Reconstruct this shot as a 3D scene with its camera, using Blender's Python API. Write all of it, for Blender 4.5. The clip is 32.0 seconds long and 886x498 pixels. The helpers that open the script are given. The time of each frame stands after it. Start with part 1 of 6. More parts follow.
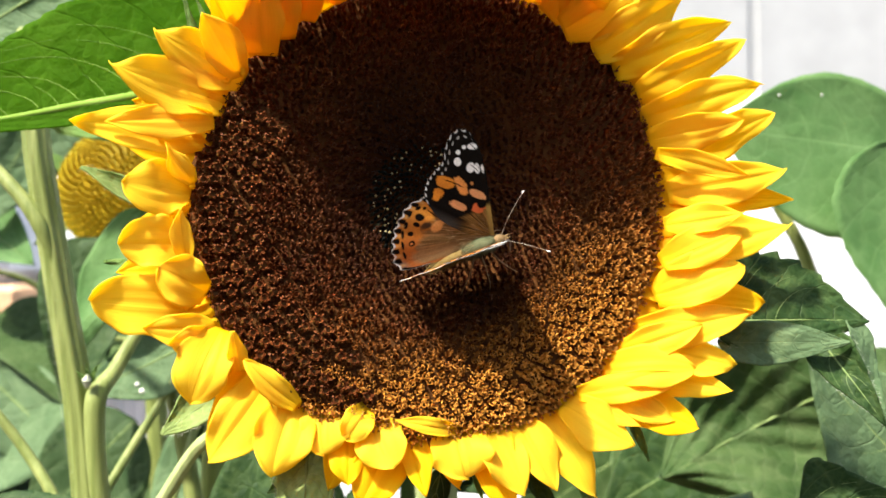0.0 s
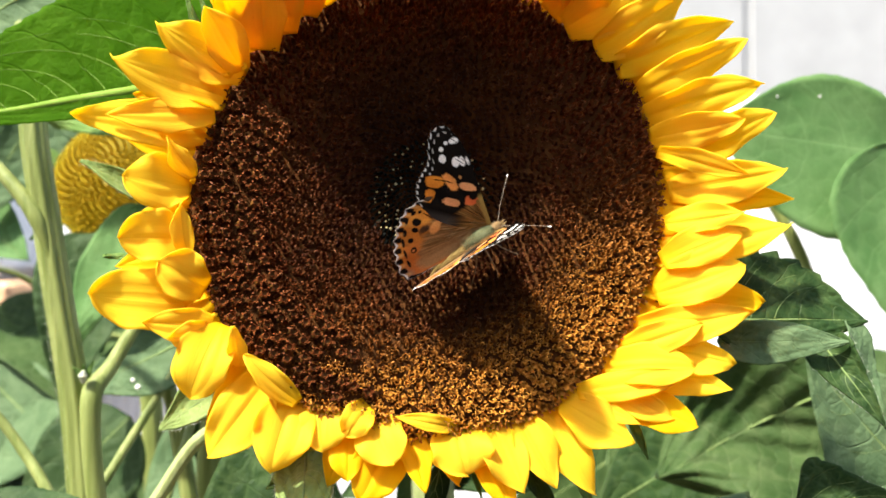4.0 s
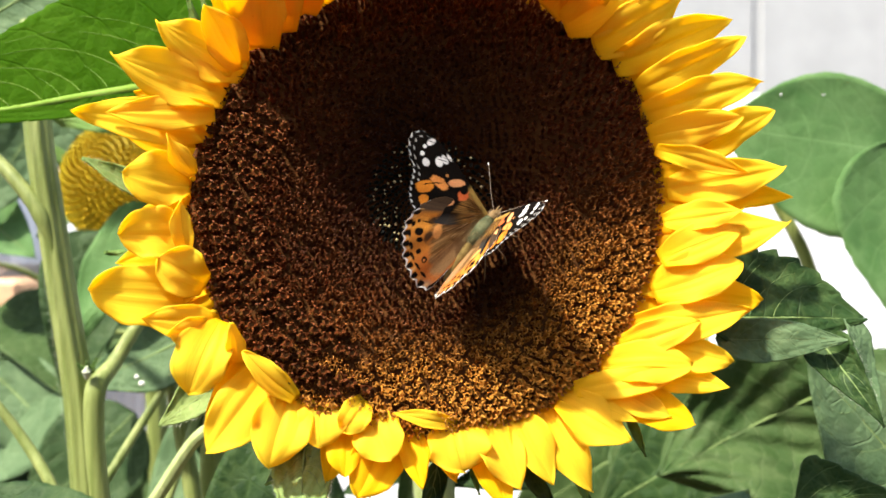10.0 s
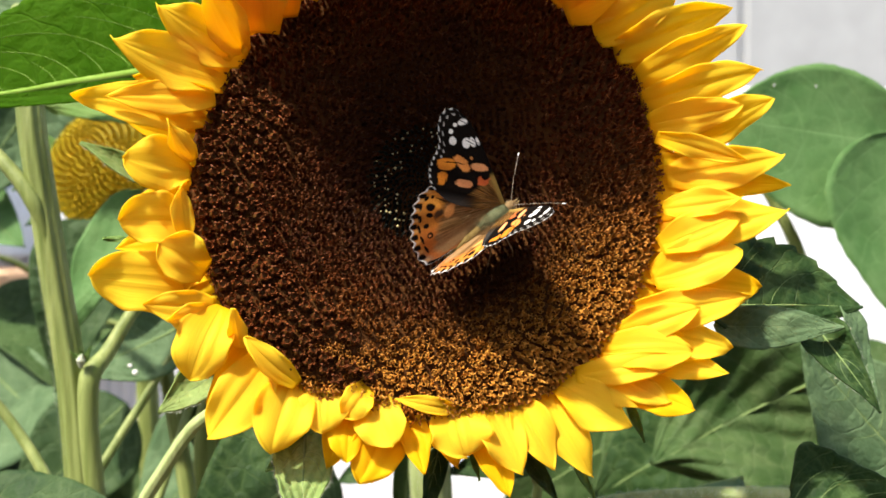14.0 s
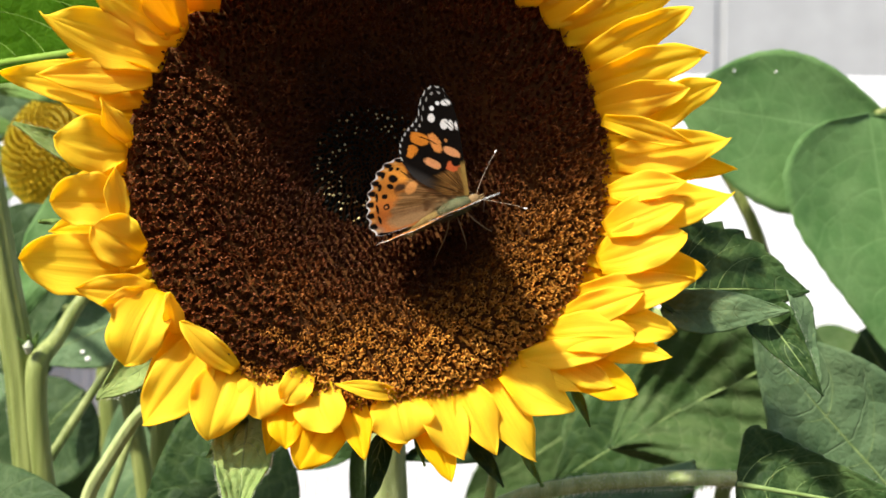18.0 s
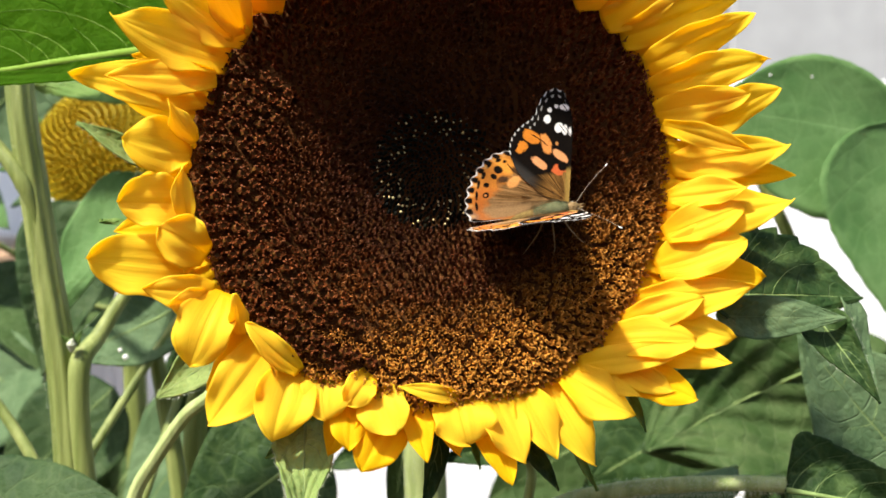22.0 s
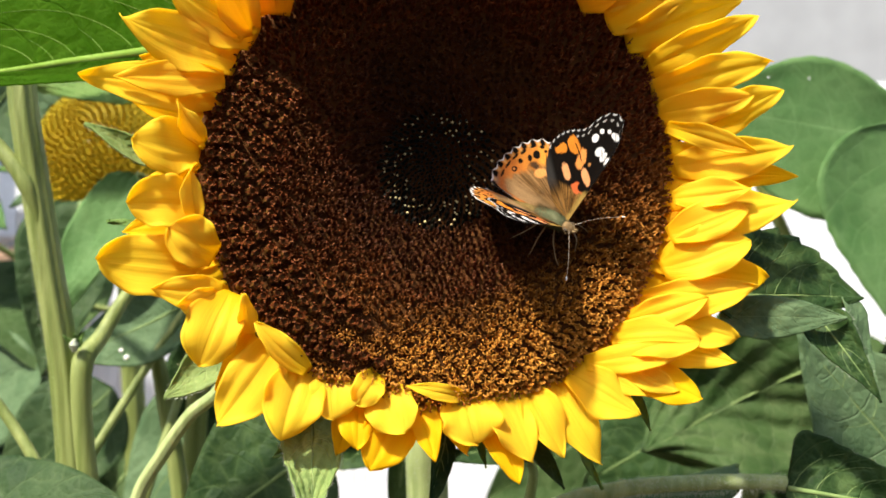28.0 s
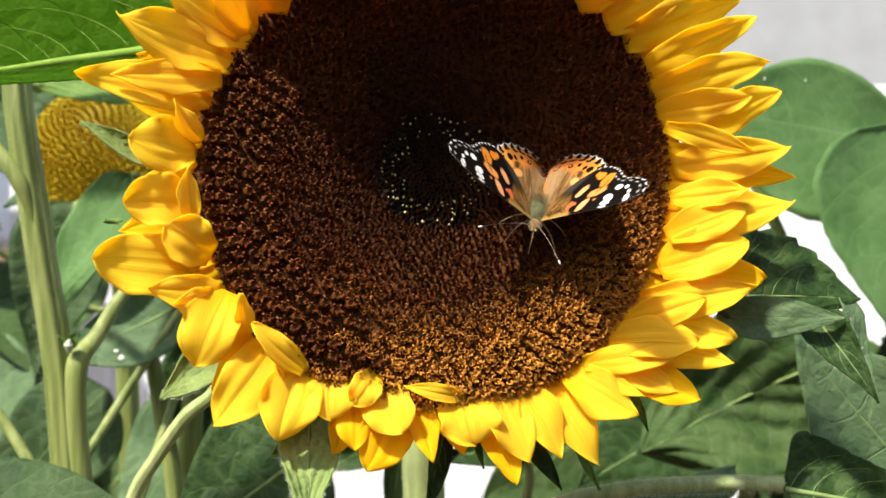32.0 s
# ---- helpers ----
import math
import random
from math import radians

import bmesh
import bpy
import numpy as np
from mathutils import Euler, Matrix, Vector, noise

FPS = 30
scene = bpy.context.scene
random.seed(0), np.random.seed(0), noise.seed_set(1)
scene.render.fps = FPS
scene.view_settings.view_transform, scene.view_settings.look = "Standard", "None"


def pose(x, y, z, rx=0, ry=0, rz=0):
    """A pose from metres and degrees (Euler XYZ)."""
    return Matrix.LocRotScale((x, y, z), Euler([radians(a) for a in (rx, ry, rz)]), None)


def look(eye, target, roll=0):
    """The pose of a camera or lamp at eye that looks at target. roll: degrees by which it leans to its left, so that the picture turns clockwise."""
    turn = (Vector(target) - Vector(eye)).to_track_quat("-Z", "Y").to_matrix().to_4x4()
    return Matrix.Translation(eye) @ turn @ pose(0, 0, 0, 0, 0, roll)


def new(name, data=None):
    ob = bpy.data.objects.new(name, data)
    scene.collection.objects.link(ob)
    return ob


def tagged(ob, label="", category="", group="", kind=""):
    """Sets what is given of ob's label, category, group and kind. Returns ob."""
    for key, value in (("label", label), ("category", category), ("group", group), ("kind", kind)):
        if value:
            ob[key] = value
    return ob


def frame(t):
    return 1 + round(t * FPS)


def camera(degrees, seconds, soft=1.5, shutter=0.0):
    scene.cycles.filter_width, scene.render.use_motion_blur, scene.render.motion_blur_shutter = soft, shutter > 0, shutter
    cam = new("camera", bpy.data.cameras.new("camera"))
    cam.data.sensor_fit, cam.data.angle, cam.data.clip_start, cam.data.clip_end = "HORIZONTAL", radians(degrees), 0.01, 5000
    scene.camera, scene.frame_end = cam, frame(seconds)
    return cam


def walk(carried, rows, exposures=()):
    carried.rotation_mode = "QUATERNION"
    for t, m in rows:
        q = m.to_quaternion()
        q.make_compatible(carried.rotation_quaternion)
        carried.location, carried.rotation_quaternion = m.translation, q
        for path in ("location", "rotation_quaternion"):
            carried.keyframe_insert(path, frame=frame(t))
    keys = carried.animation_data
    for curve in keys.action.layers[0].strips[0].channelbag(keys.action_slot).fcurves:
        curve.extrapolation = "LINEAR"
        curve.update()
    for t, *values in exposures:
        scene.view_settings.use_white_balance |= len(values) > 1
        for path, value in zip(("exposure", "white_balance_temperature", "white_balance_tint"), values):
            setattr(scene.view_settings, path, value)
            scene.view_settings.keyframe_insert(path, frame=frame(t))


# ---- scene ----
# camera
cam = camera(58, 32.0, soft=1.6)
cam.data.dof.use_dof, cam.data.dof.focus_distance, cam.data.dof.aperture_fstop = True, 0.204, 16.0
PATH = [
    (0, (0.0006, -0.2118, 1.5015), (-0.0033, 1.7882, 1.5023), -0.54),
    (0.5, (0.0008, -0.2114, 1.5014), (0.0015, 1.7886, 1.4982), -0.38),
    (1, (0.0003, -0.2111, 1.5016), (0.0031, 1.7889, 1.4963), -0.31),
    (1.5, (0.0013, -0.2111, 1.5014), (-0.0053, 1.7889, 1.4946), -0.48),
    (2, (0.0027, -0.2110, 1.5015), (-0.0132, 1.7889, 1.4919), -0.41),
    (2.5, (0.0020, -0.2108, 1.5009), (-0.0076, 1.7891, 1.4988), -0.31),
    (3, (0.0010, -0.2110, 1.5009), (-0.0026, 1.7890, 1.5007), -0.41),
    (3.5, (-0.0002, -0.2111, 1.5006), (0.0043, 1.7889, 1.5022), -0.27),
    (5.5, (-0.0042, -0.2134, 1.5007), (0.0255, 1.7864, 1.4971), 0.19),
    (6, (-0.0052, -0.2138, 1.5006), (0.0323, 1.7858, 1.5043), 0.23),
    (6.5, (-0.0038, -0.2130, 1.5005), (0.0234, 1.7868, 1.4940), 0.16),
    (7, (-0.0026, -0.2125, 1.5010), (0.0159, 1.7874, 1.4986), 0.04),
    (7.5, (-0.0028, -0.2128, 1.5018), (0.0166, 1.7871, 1.4937), 0.10),
    (8, (-0.0022, -0.2130, 1.5010), (0.0148, 1.7870, 1.5005), 0.02),
    (8.5, (-0.0013, -0.2127, 1.5008), (0.0095, 1.7873, 1.5010), -0.01),
    (9, (0.0000, -0.2122, 1.5000), (0.0000, 1.7878, 1.5000), -0.00),
    (9.5, (0.0006, -0.2120, 1.5003), (-0.0026, 1.7880, 1.4980), 0.05),
    (10, (0.0013, -0.2123, 1.5004), (-0.0070, 1.7877, 1.4968), 0.01),
    (10.5, (0.0010, -0.2123, 1.5002), (-0.0037, 1.7877, 1.4983), 0.04),
    (11, (0.0006, -0.2131, 1.5000), (-0.0032, 1.7869, 1.4986), 0.06),
    (11.5, (0.0004, -0.2132, 1.4998), (-0.0031, 1.7868, 1.4996), 0.15),
    (12, (-0.0006, -0.2123, 1.4985), (0.0024, 1.7877, 1.4919), 0.26),
    (12.5, (-0.0011, -0.2115, 1.4980), (0.0074, 1.7884, 1.4802), 0.24),
    (13, (-0.0021, -0.2115, 1.4987), (0.0134, 1.7883, 1.4778), 0.22),
    (13.5, (-0.0028, -0.2118, 1.4983), (0.0185, 1.7880, 1.4788), 0.19),
    (14, (-0.0026, -0.2123, 1.4987), (0.0231, 1.7874, 1.4775), 0.15),
    (14.5, (-0.0023, -0.2124, 1.4981), (0.0262, 1.7873, 1.4803), 0.24),
    (16.5, (0.0001, -0.2114, 1.4960), (0.0583, 1.7870, 1.4433), 0.32),
    (17, (0.0043, -0.2110, 1.4966), (0.0722, 1.7872, 1.4426), 0.05),
    (17.5, (0.0066, -0.2107, 1.4968), (0.0767, 1.7874, 1.4440), 0.16),
    (18, (0.0068, -0.2101, 1.4977), (0.0839, 1.7877, 1.4451), 0.23),
    (18.5, (0.0069, -0.2096, 1.4987), (0.0914, 1.7878, 1.4402), 0.19),
    (19, (0.0070, -0.2091, 1.4991), (0.0931, 1.7883, 1.4444), 0.27),
    (19.5, (0.0066, -0.2092, 1.4993), (0.0959, 1.7881, 1.4436), 0.34),
    (20, (0.0042, -0.2091, 1.4997), (0.0882, 1.7882, 1.4394), 0.43),
    (20.5, (0.0010, -0.2093, 1.4995), (0.0763, 1.7886, 1.4487), 0.48),
    (21, (-0.0024, -0.2095, 1.4995), (0.0711, 1.7885, 1.4509), 0.58),
    (21.5, (-0.0065, -0.2098, 1.4991), (0.0634, 1.7882, 1.4434), 0.57),
    (22, (-0.0080, -0.2098, 1.4987), (0.0607, 1.7883, 1.4435), 0.79),
    (22.5, (-0.0082, -0.2100, 1.4989), (0.0535, 1.7886, 1.4551), 0.71),
    (23, (-0.0080, -0.2103, 1.4997), (0.0496, 1.7884, 1.4538), 0.66),
    (23.5, (-0.0079, -0.2103, 1.4996), (0.0600, 1.7880, 1.4536), 0.66),
    (24, (-0.0096, -0.2101, 1.5000), (0.0609, 1.7881, 1.4522), 0.70),
    (24.5, (-0.0093, -0.2102, 1.5000), (0.0589, 1.7880, 1.4489), 0.69),
    (25, (-0.0089, -0.2102, 1.5003), (0.0598, 1.7879, 1.4464), 0.66),
    (25.5, (-0.0086, -0.2102, 1.4998), (0.0576, 1.7881, 1.4507), 0.64),
    (27.5, (-0.0115, -0.2106, 1.4975), (0.0698, 1.7873, 1.4562), 0.80),
    (28, (-0.0118, -0.2110, 1.4987), (0.0758, 1.7863, 1.4447), 0.82),
    (28.5, (-0.0122, -0.2112, 1.4986), (0.0781, 1.7861, 1.4443), 0.81),
    (29, (-0.0113, -0.2108, 1.4984), (0.0752, 1.7866, 1.4459), 0.75),
    (29.5, (-0.0117, -0.2106, 1.4985), (0.0812, 1.7865, 1.4430), 0.89),
    (30, (-0.0120, -0.2102, 1.4985), (0.0836, 1.7868, 1.4433), 0.84),
    (30.5, (-0.0122, -0.2100, 1.4989), (0.0851, 1.7868, 1.4429), 0.96),
    (31, (-0.0122, -0.2105, 1.4983), (0.0865, 1.7864, 1.4461), 0.92),
    (31.5, (-0.0128, -0.2104, 1.4977), (0.0904, 1.7863, 1.4467), 0.88),
    (32, (-0.0125, -0.2104, 1.4981), (0.0877, 1.7865, 1.4496), 0.92),
]
walk(cam, [(t, look(eye, target, roll)) for t, eye, target, roll in PATH], exposures=[(0.0, 1.40), (9.0, 1.32), (14.0, 1.03), (18.0, 0.95), (32.0, 0.94)])

# light: a high hazy sun, and the sky
SUN_TO = Vector((-0.40, -0.39, 0.83)).normalized()
world = bpy.data.worlds.new("world")
scene.world = world
world.use_nodes = True
wn = world.node_tree.nodes
sky = wn.new("ShaderNodeTexSky")
sky.sky_type = "NISHITA"
sky.sun_disc = False
sky.sun_elevation = math.asin(SUN_TO.z)
sky.sun_rotation = math.atan2(SUN_TO.x, SUN_TO.y)
sky.dust_density = 3.0
wn["Background"].inputs[1].default_value = 0.15
world.node_tree.links.new(sky.outputs[0], wn["Background"].inputs[0])
sun = new("sun", bpy.data.lights.new("sun", "SUN"))
sun.data.energy = 5.2
sun.data.angle = radians(2.2)
sun.data.color = (1.0, 0.95, 0.86)
sun.matrix_world = look(SUN_TO * 10, (0, 0, 0))


# ---- materials ----
def shader(name):
    m = bpy.data.materials.new(name)
    m.use_nodes = True
    return m, m.node_tree.nodes, m.node_tree.links, m.node_tree.nodes["Principled BSDF"]


def math_node(nodes, links, op, a, b=None, c=None, clamp=False):
    n = nodes.new("ShaderNodeMath")
    n.operation, n.use_clamp = op, clamp
    for i, v in enumerate((a, b, c)):
        if v is None:
            continue
        if isinstance(v, (int, float)):
            n.inputs[i].default_value = v
        else:
            links.new(v, n.inputs[i])
    return n.outputs[0]


def mix_col(nodes, links, fac, a, b, blend="MIX"):
    n = nodes.new("ShaderNodeMix")
    n.data_type, n.blend_type = "RGBA", blend
    for i, v in ((0, fac), (6, a), (7, b)):
        if isinstance(v, (int, float)):
            n.inputs[i].default_value = v
        elif isinstance(v, tuple):
            n.inputs[i].default_value = (*v, 1)
        else:
            links.new(v, n.inputs[i])
    return n.outputs[2]


def noise_fac(nodes, links, vector, scale, detail=4, lo=0.3, hi=0.7):
    n = nodes.new("ShaderNodeTexNoise")
    n.inputs["Scale"].default_value, n.inputs["Detail"].default_value = scale, detail
    if vector is not None:
        links.new(vector, n.inputs["Vector"])
    r = nodes.new("ShaderNodeMapRange")
    r.inputs[1].default_value, r.inputs[2].default_value = lo, hi
    links.new(n.outputs[0], r.inputs[0])
    return r.outputs[0]


def bumped(nodes, links, bsdf, height, strength, distance):
    n = nodes.new("ShaderNodeBump")
    n.inputs["Strength"].default_value, n.inputs["Distance"].default_value = strength, distance
    links.new(height, n.inputs["Height"])
    links.new(n.outputs[0], bsdf.inputs["Normal"])
    return n.outputs[0]


def translucent(m, nodes, links, bsdf, colour, amount, normal=None):
    tr = nodes.new("ShaderNodeBsdfTranslucent")
    if isinstance(colour, tuple):
        tr.inputs[0].default_value = (*colour, 1)
    else:
        links.new(colour, tr.inputs[0])
    if normal is not None:
        links.new(normal, tr.inputs[1])
    mx = nodes.new("ShaderNodeMixShader")
    mx.inputs[0].default_value = amount
    links.new(bsdf.outputs[0], mx.inputs[1])
    links.new(tr.outputs[0], mx.inputs[2])
    links.new(mx.outputs[0], nodes["Material Output"].inputs[0])


def mat_plain(name, c1, c2, scale, rough=0.6, bump=0.0, spec=0.4, fine=None, metal=0.0, stretch=1.0):
    """Two colours mixed at a large and a fine scale, with relief from the fine one."""
    m, n, l, b = shader(name)
    co = n.new("ShaderNodeTexCoord").outputs["Object"]
    if stretch != 1.0:
        mp = n.new("ShaderNodeMapping")
        mp.inputs["Scale"].default_value = (1, 1, stretch)
        l.new(co, mp.inputs[0])
        co = mp.outputs[0]
    f1 = noise_fac(n, l, co, scale, 5)
    f2 = noise_fac(n, l, co, fine or scale * 9, 3)
    col = mix_col(n, l, f1, c1, c2)
    col = mix_col(n, l, math_node(n, l, "MULTIPLY", f2, 0.3), col, tuple(x * 0.6 for x in c1))
    l.new(col, b.inputs["Base Color"])
    b.inputs["Roughness"].default_value = rough
    b.inputs["Specular IOR Level"].default_value = spec
    b.inputs["Metallic"].default_value = metal
    if bump:
        bumped(n, l, b, f2, 0.6, bump)
    return m


def mat_petal(name, base, tip, glow, back=0.45):
    """Yellow with fine lengthwise lines and a crease; light that comes through it turns orange."""
    m, n, l, b = shader(name)
    tc = n.new("ShaderNodeTexCoord")
    uv = tc.outputs["UV"]
    sep = n.new("ShaderNodeSeparateXYZ")
    l.new(uv, sep.inputs[0])
    info = n.new("ShaderNodeObjectInfo")

    def lines(across, along):
        sc = n.new("ShaderNodeMapping")
        sc.inputs["Scale"].default_value = (across, along, 1)
        l.new(uv, sc.inputs[0])
        ad = n.new("ShaderNodeVectorMath")
        l.new(sc.outputs[0], ad.inputs[0])
        mul = math_node(n, l, "MULTIPLY", info.outputs["Random"], 37.0)
        l.new(mul, ad.inputs[1])
        return noise_fac(n, l, ad.outputs[0], 1.0, 3, 0.28, 0.72)

    streak, broad = lines(34, 1.8), lines(5, 1.2)
    along = n.new("ShaderNodeMapRange")
    along.inputs[1].default_value, along.inputs[2].default_value = 0.0, 0.4
    l.new(sep.outputs[1], along.inputs[0])
    col = mix_col(n, l, along.outputs[0], base, tip)
    deep = tuple(x * y for x, y in zip(tip, (0.96, 0.85, 0.5)))
    col = mix_col(n, l, math_node(n, l, "MULTIPLY", streak, 0.14), col, deep)
    col = mix_col(n, l, math_node(n, l, "MULTIPLY", broad, 0.16), col, deep)
    crease = n.new("ShaderNodeMapRange")
    for i, v in enumerate((0.0, 0.022, 1.0, 0.0)):
        crease.inputs[i + 1].default_value = v
    l.new(math_node(n, l, "ABSOLUTE", math_node(n, l, "SUBTRACT", sep.outputs[0], math_node(n, l, "ADD", 0.44, math_node(n, l, "MULTIPLY", info.outputs["Random"], 0.12)))), crease.inputs[0])
    col = mix_col(n, l, math_node(n, l, "MULTIPLY", crease.outputs[0], 0.18), col, tuple(x * y for x, y in zip(tip, (0.8, 0.55, 0.3))))
    blot = noise_fac(n, l, tc.outputs["Object"], 420, 2, 0.74, 0.79)
    col = mix_col(n, l, math_node(n, l, "MULTIPLY", blot, 0.4), col, (0.35, 0.14, 0.01))
    col = mix_col(n, l, math_node(n, l, "MULTIPLY", info.outputs["Random"], 0.25), col, tuple(x * y for x, y in zip(tip, (0.95, 0.86, 0.8))))
    l.new(col, b.inputs["Base Color"])
    b.inputs["Roughness"].default_value = 0.5
    b.inputs["Specular IOR Level"].default_value = 0.08
    h = math_node(n, l, "ADD", math_node(n, l, "MULTIPLY", streak, 0.5), math_node(n, l, "SUBTRACT", broad, crease.outputs[0]))
    nm = bumped(n, l, b, h, 0.28, 0.00022)
    thru = mix_col(n, l, math_node(n, l, "MULTIPLY", streak, 0.4), glow, tuple(x * y for x, y in zip(glow, (0.9, 0.75, 0.5))))
    translucent(m, n, l, b, thru, back, nm)
    return m


def mat_leaf(name, dark, light, vein, back=0.3, rough=0.5, veins=6.0, vein_mix=0.3, thru=(0.16, 0.34, 0.03), gloss=0.07, relief=0.6):
    """A blade mottled in two greens, quilted between a net of fine veins, with faint larger veins that arch."""
    m, n, l, b = shader(name)
    tc = n.new("ShaderNodeTexCoord")
    sep = n.new("ShaderNodeSeparateXYZ")
    l.new(tc.outputs["UV"], sep.inputs[0])
    wob = noise_fac(n, l, tc.outputs["UV"], 5.0, 2, 0.0, 1.0)
    u = math_node(n, l, "ABSOLUTE", math_node(n, l, "SUBTRACT", sep.outputs[0], 0.5))
    arch = math_node(n, l, "MULTIPLY", math_node(n, l, "POWER", u, 1.7), 0.8)
    k = math_node(n, l, "ADD", math_node(n, l, "SUBTRACT", sep.outputs[1], arch), math_node(n, l, "MULTIPLY", wob, 0.07))
    d = math_node(n, l, "DIVIDE", math_node(n, l, "PINGPONG", math_node(n, l, "MULTIPLY", k, veins), 0.5), veins)
    side = n.new("ShaderNodeMapRange")
    for i, v in enumerate((0.001, 0.006, 1.0, 0.0)):
        side.inputs[i + 1].default_value = v
    l.new(d, side.inputs[0])
    mid = n.new("ShaderNodeMapRange")
    for i, v in enumerate((0.004, 0.012, 1.0, 0.0)):
        mid.inputs[i + 1].default_value = v
    l.new(u, mid.inputs[0])
    vm = math_node(n, l, "MAXIMUM", mid.outputs[0], math_node(n, l, "MULTIPLY", side.outputs[0], 0.8))
    nets = []
    for scale in (95, 420):
        warp = n.new("ShaderNodeTexNoise")
        warp.inputs["Scale"].default_value = scale * 0.8
        l.new(tc.outputs["Object"], warp.inputs["Vector"])
        wv = n.new("ShaderNodeVectorMath")
        wv.operation = "MULTIPLY_ADD"
        l.new(warp.outputs["Color"], wv.inputs[0])
        wv.inputs[1].default_value = (0.6 / scale,) * 3
        l.new(tc.outputs["Object"], wv.inputs[2])
        vor = n.new("ShaderNodeTexVoronoi")
        vor.feature = "DISTANCE_TO_EDGE"
        vor.inputs["Scale"].default_value = scale
        l.new(wv.outputs[0], vor.inputs["Vector"])
        net = n.new("ShaderNodeMapRange")
        for i, v in enumerate((0.0, 0.10, 1.0, 0.0)):
            net.inputs[i + 1].default_value = v
        l.new(vor.outputs[0], net.inputs[0])
        nets.append((vor.outputs[0], net.outputs[0]))
    f1 = noise_fac(n, l, tc.outputs["Object"], 38, 6, 0.34, 0.66)
    col = mix_col(n, l, f1, dark, light)
    pale = noise_fac(n, l, tc.outputs["Object"], 85, 4, 0.55, 0.75)
    col = mix_col(n, l, math_node(n, l, "MULTIPLY", pale, 0.35), col, vein)
    col = mix_col(n, l, math_node(n, l, "MULTIPLY", nets[0][1], 0.16), col, vein)
    col = mix_col(n, l, math_node(n, l, "MULTIPLY", nets[1][1], 0.10), col, vein)
    fine = noise_fac(n, l, tc.outputs["Object"], 900, 2)
    col = mix_col(n, l, math_node(n, l, "MULTIPLY", fine, 0.25), col, tuple(x * 0.6 for x in dark))
    col = mix_col(n, l, math_node(n, l, "MULTIPLY", vm, vein_mix), col, vein)
    l.new(col, b.inputs["Base Color"])
    b.inputs["Roughness"].default_value = rough
    b.inputs["Specular IOR Level"].default_value = gloss
    h = math_node(n, l, "ADD", math_node(n, l, "MULTIPLY", vm, -0.6), math_node(n, l, "ADD", math_node(n, l, "MULTIPLY", nets[0][0], 2.4), math_node(n, l, "MULTIPLY", nets[1][0], 0.6)))
    nm = bumped(n, l, b, math_node(n, l, "ADD", h, math_node(n, l, "MULTIPLY", f1, 1.2)), relief, 0.0011)
    translucent(m, n, l, b, mix_col(n, l, math_node(n, l, "MULTIPLY", f1, 0.35), thru, tuple(x * 0.55 for x in thru)), back, nm)
    return m


def mat_floret(name, dark, mid, pale, pollen):
    """Each lobe has a brown of its own; pollen gilds the younger side of the disc."""
    m, n, l, b = shader(name)
    geo = n.new("ShaderNodeNewGeometry")
    info = n.new("ShaderNodeObjectInfo")
    rnd = math_node(n, l, "FRACT", math_node(n, l, "ADD", geo.outputs["Random Per Island"], info.outputs["Random"]))
    ramp = n.new("ShaderNodeValToRGB")
    ramp.color_ramp.elements[0].color, ramp.color_ramp.elements[1].color = (*dark, 1), (*pale, 1)
    ramp.color_ramp.elements[1].position = 1.0
    e = ramp.color_ramp.elements.new(0.84)
    e.color = (*mid, 1)
    l.new(rnd, ramp.inputs[0])
    tone = n.new("ShaderNodeAttribute")
    tone.attribute_name = "tone"
    col = mix_col(n, l, 1.0, ramp.outputs[0], mix_col(n, l, tone.outputs["Fac"], (0.42, 0.38, 0.40), (1.12, 0.76, 0.58)), "MULTIPLY")
    at = n.new("ShaderNodeAttribute")
    at.attribute_name = "pollen"
    col = mix_col(n, l, math_node(n, l, "MULTIPLY", at.outputs["Fac"], math_node(n, l, "ADD", 0.55, math_node(n, l, "MULTIPLY", rnd, 0.45))), col, pollen)
    l.new(col, b.inputs["Base Color"])
    b.inputs["Roughness"].default_value = 0.55
    b.inputs["Specular IOR Level"].default_value = 0.06
    return m


def mat_wing(name):
    m, n, l, b = shader(name)
    at = n.new("ShaderNodeAttribute")
    at.attribute_name = "scales"
    co = n.new("ShaderNodeTexCoord").outputs["Object"]
    f = noise_fac(n, l, co, 2500, 2)
    col = mix_col(n, l, math_node(n, l, "MULTIPLY", f, 0.25), at.outputs["Color"], (0.02, 0.012, 0.006))
    l.new(col, b.inputs["Base Color"])
    b.inputs["Roughness"].default_value = 0.7
    b.inputs["Specular IOR Level"].default_value = 0.0
    translucent(m, n, l, b, col, 0.12)
    return m


PETAL = mat_petal("petal_yellow", (0.92, 0.62, 0.003), (0.93, 0.765, 0.050), (0.98, 0.69, 0.002), 0.64)
PETAL_BACK = mat_petal("petal_amber", (0.86, 0.46, 0.002), (0.90, 0.64, 0.010), (0.95, 0.62, 0.002), 0.60)
# shaded copy of the leaf green: the shade is put into the colour
LEAF_DARK_SHADED = mat_leaf("leaf_dark_shaded", (0.0123, 0.028, 0.00799), (0.0266, 0.058, 0.016), (0.133, 0.2, 0.0639), 0.12, 0.5, 5, 0.25, (0.10, 0.22, 0.02))
LEAF = mat_leaf("leaf_green", (0.0719, 0.156, 0.0463), (0.119, 0.216, 0.074), (0.213, 0.344, 0.132), 0.25, 0.55, 6, 0.3, relief=0.22)
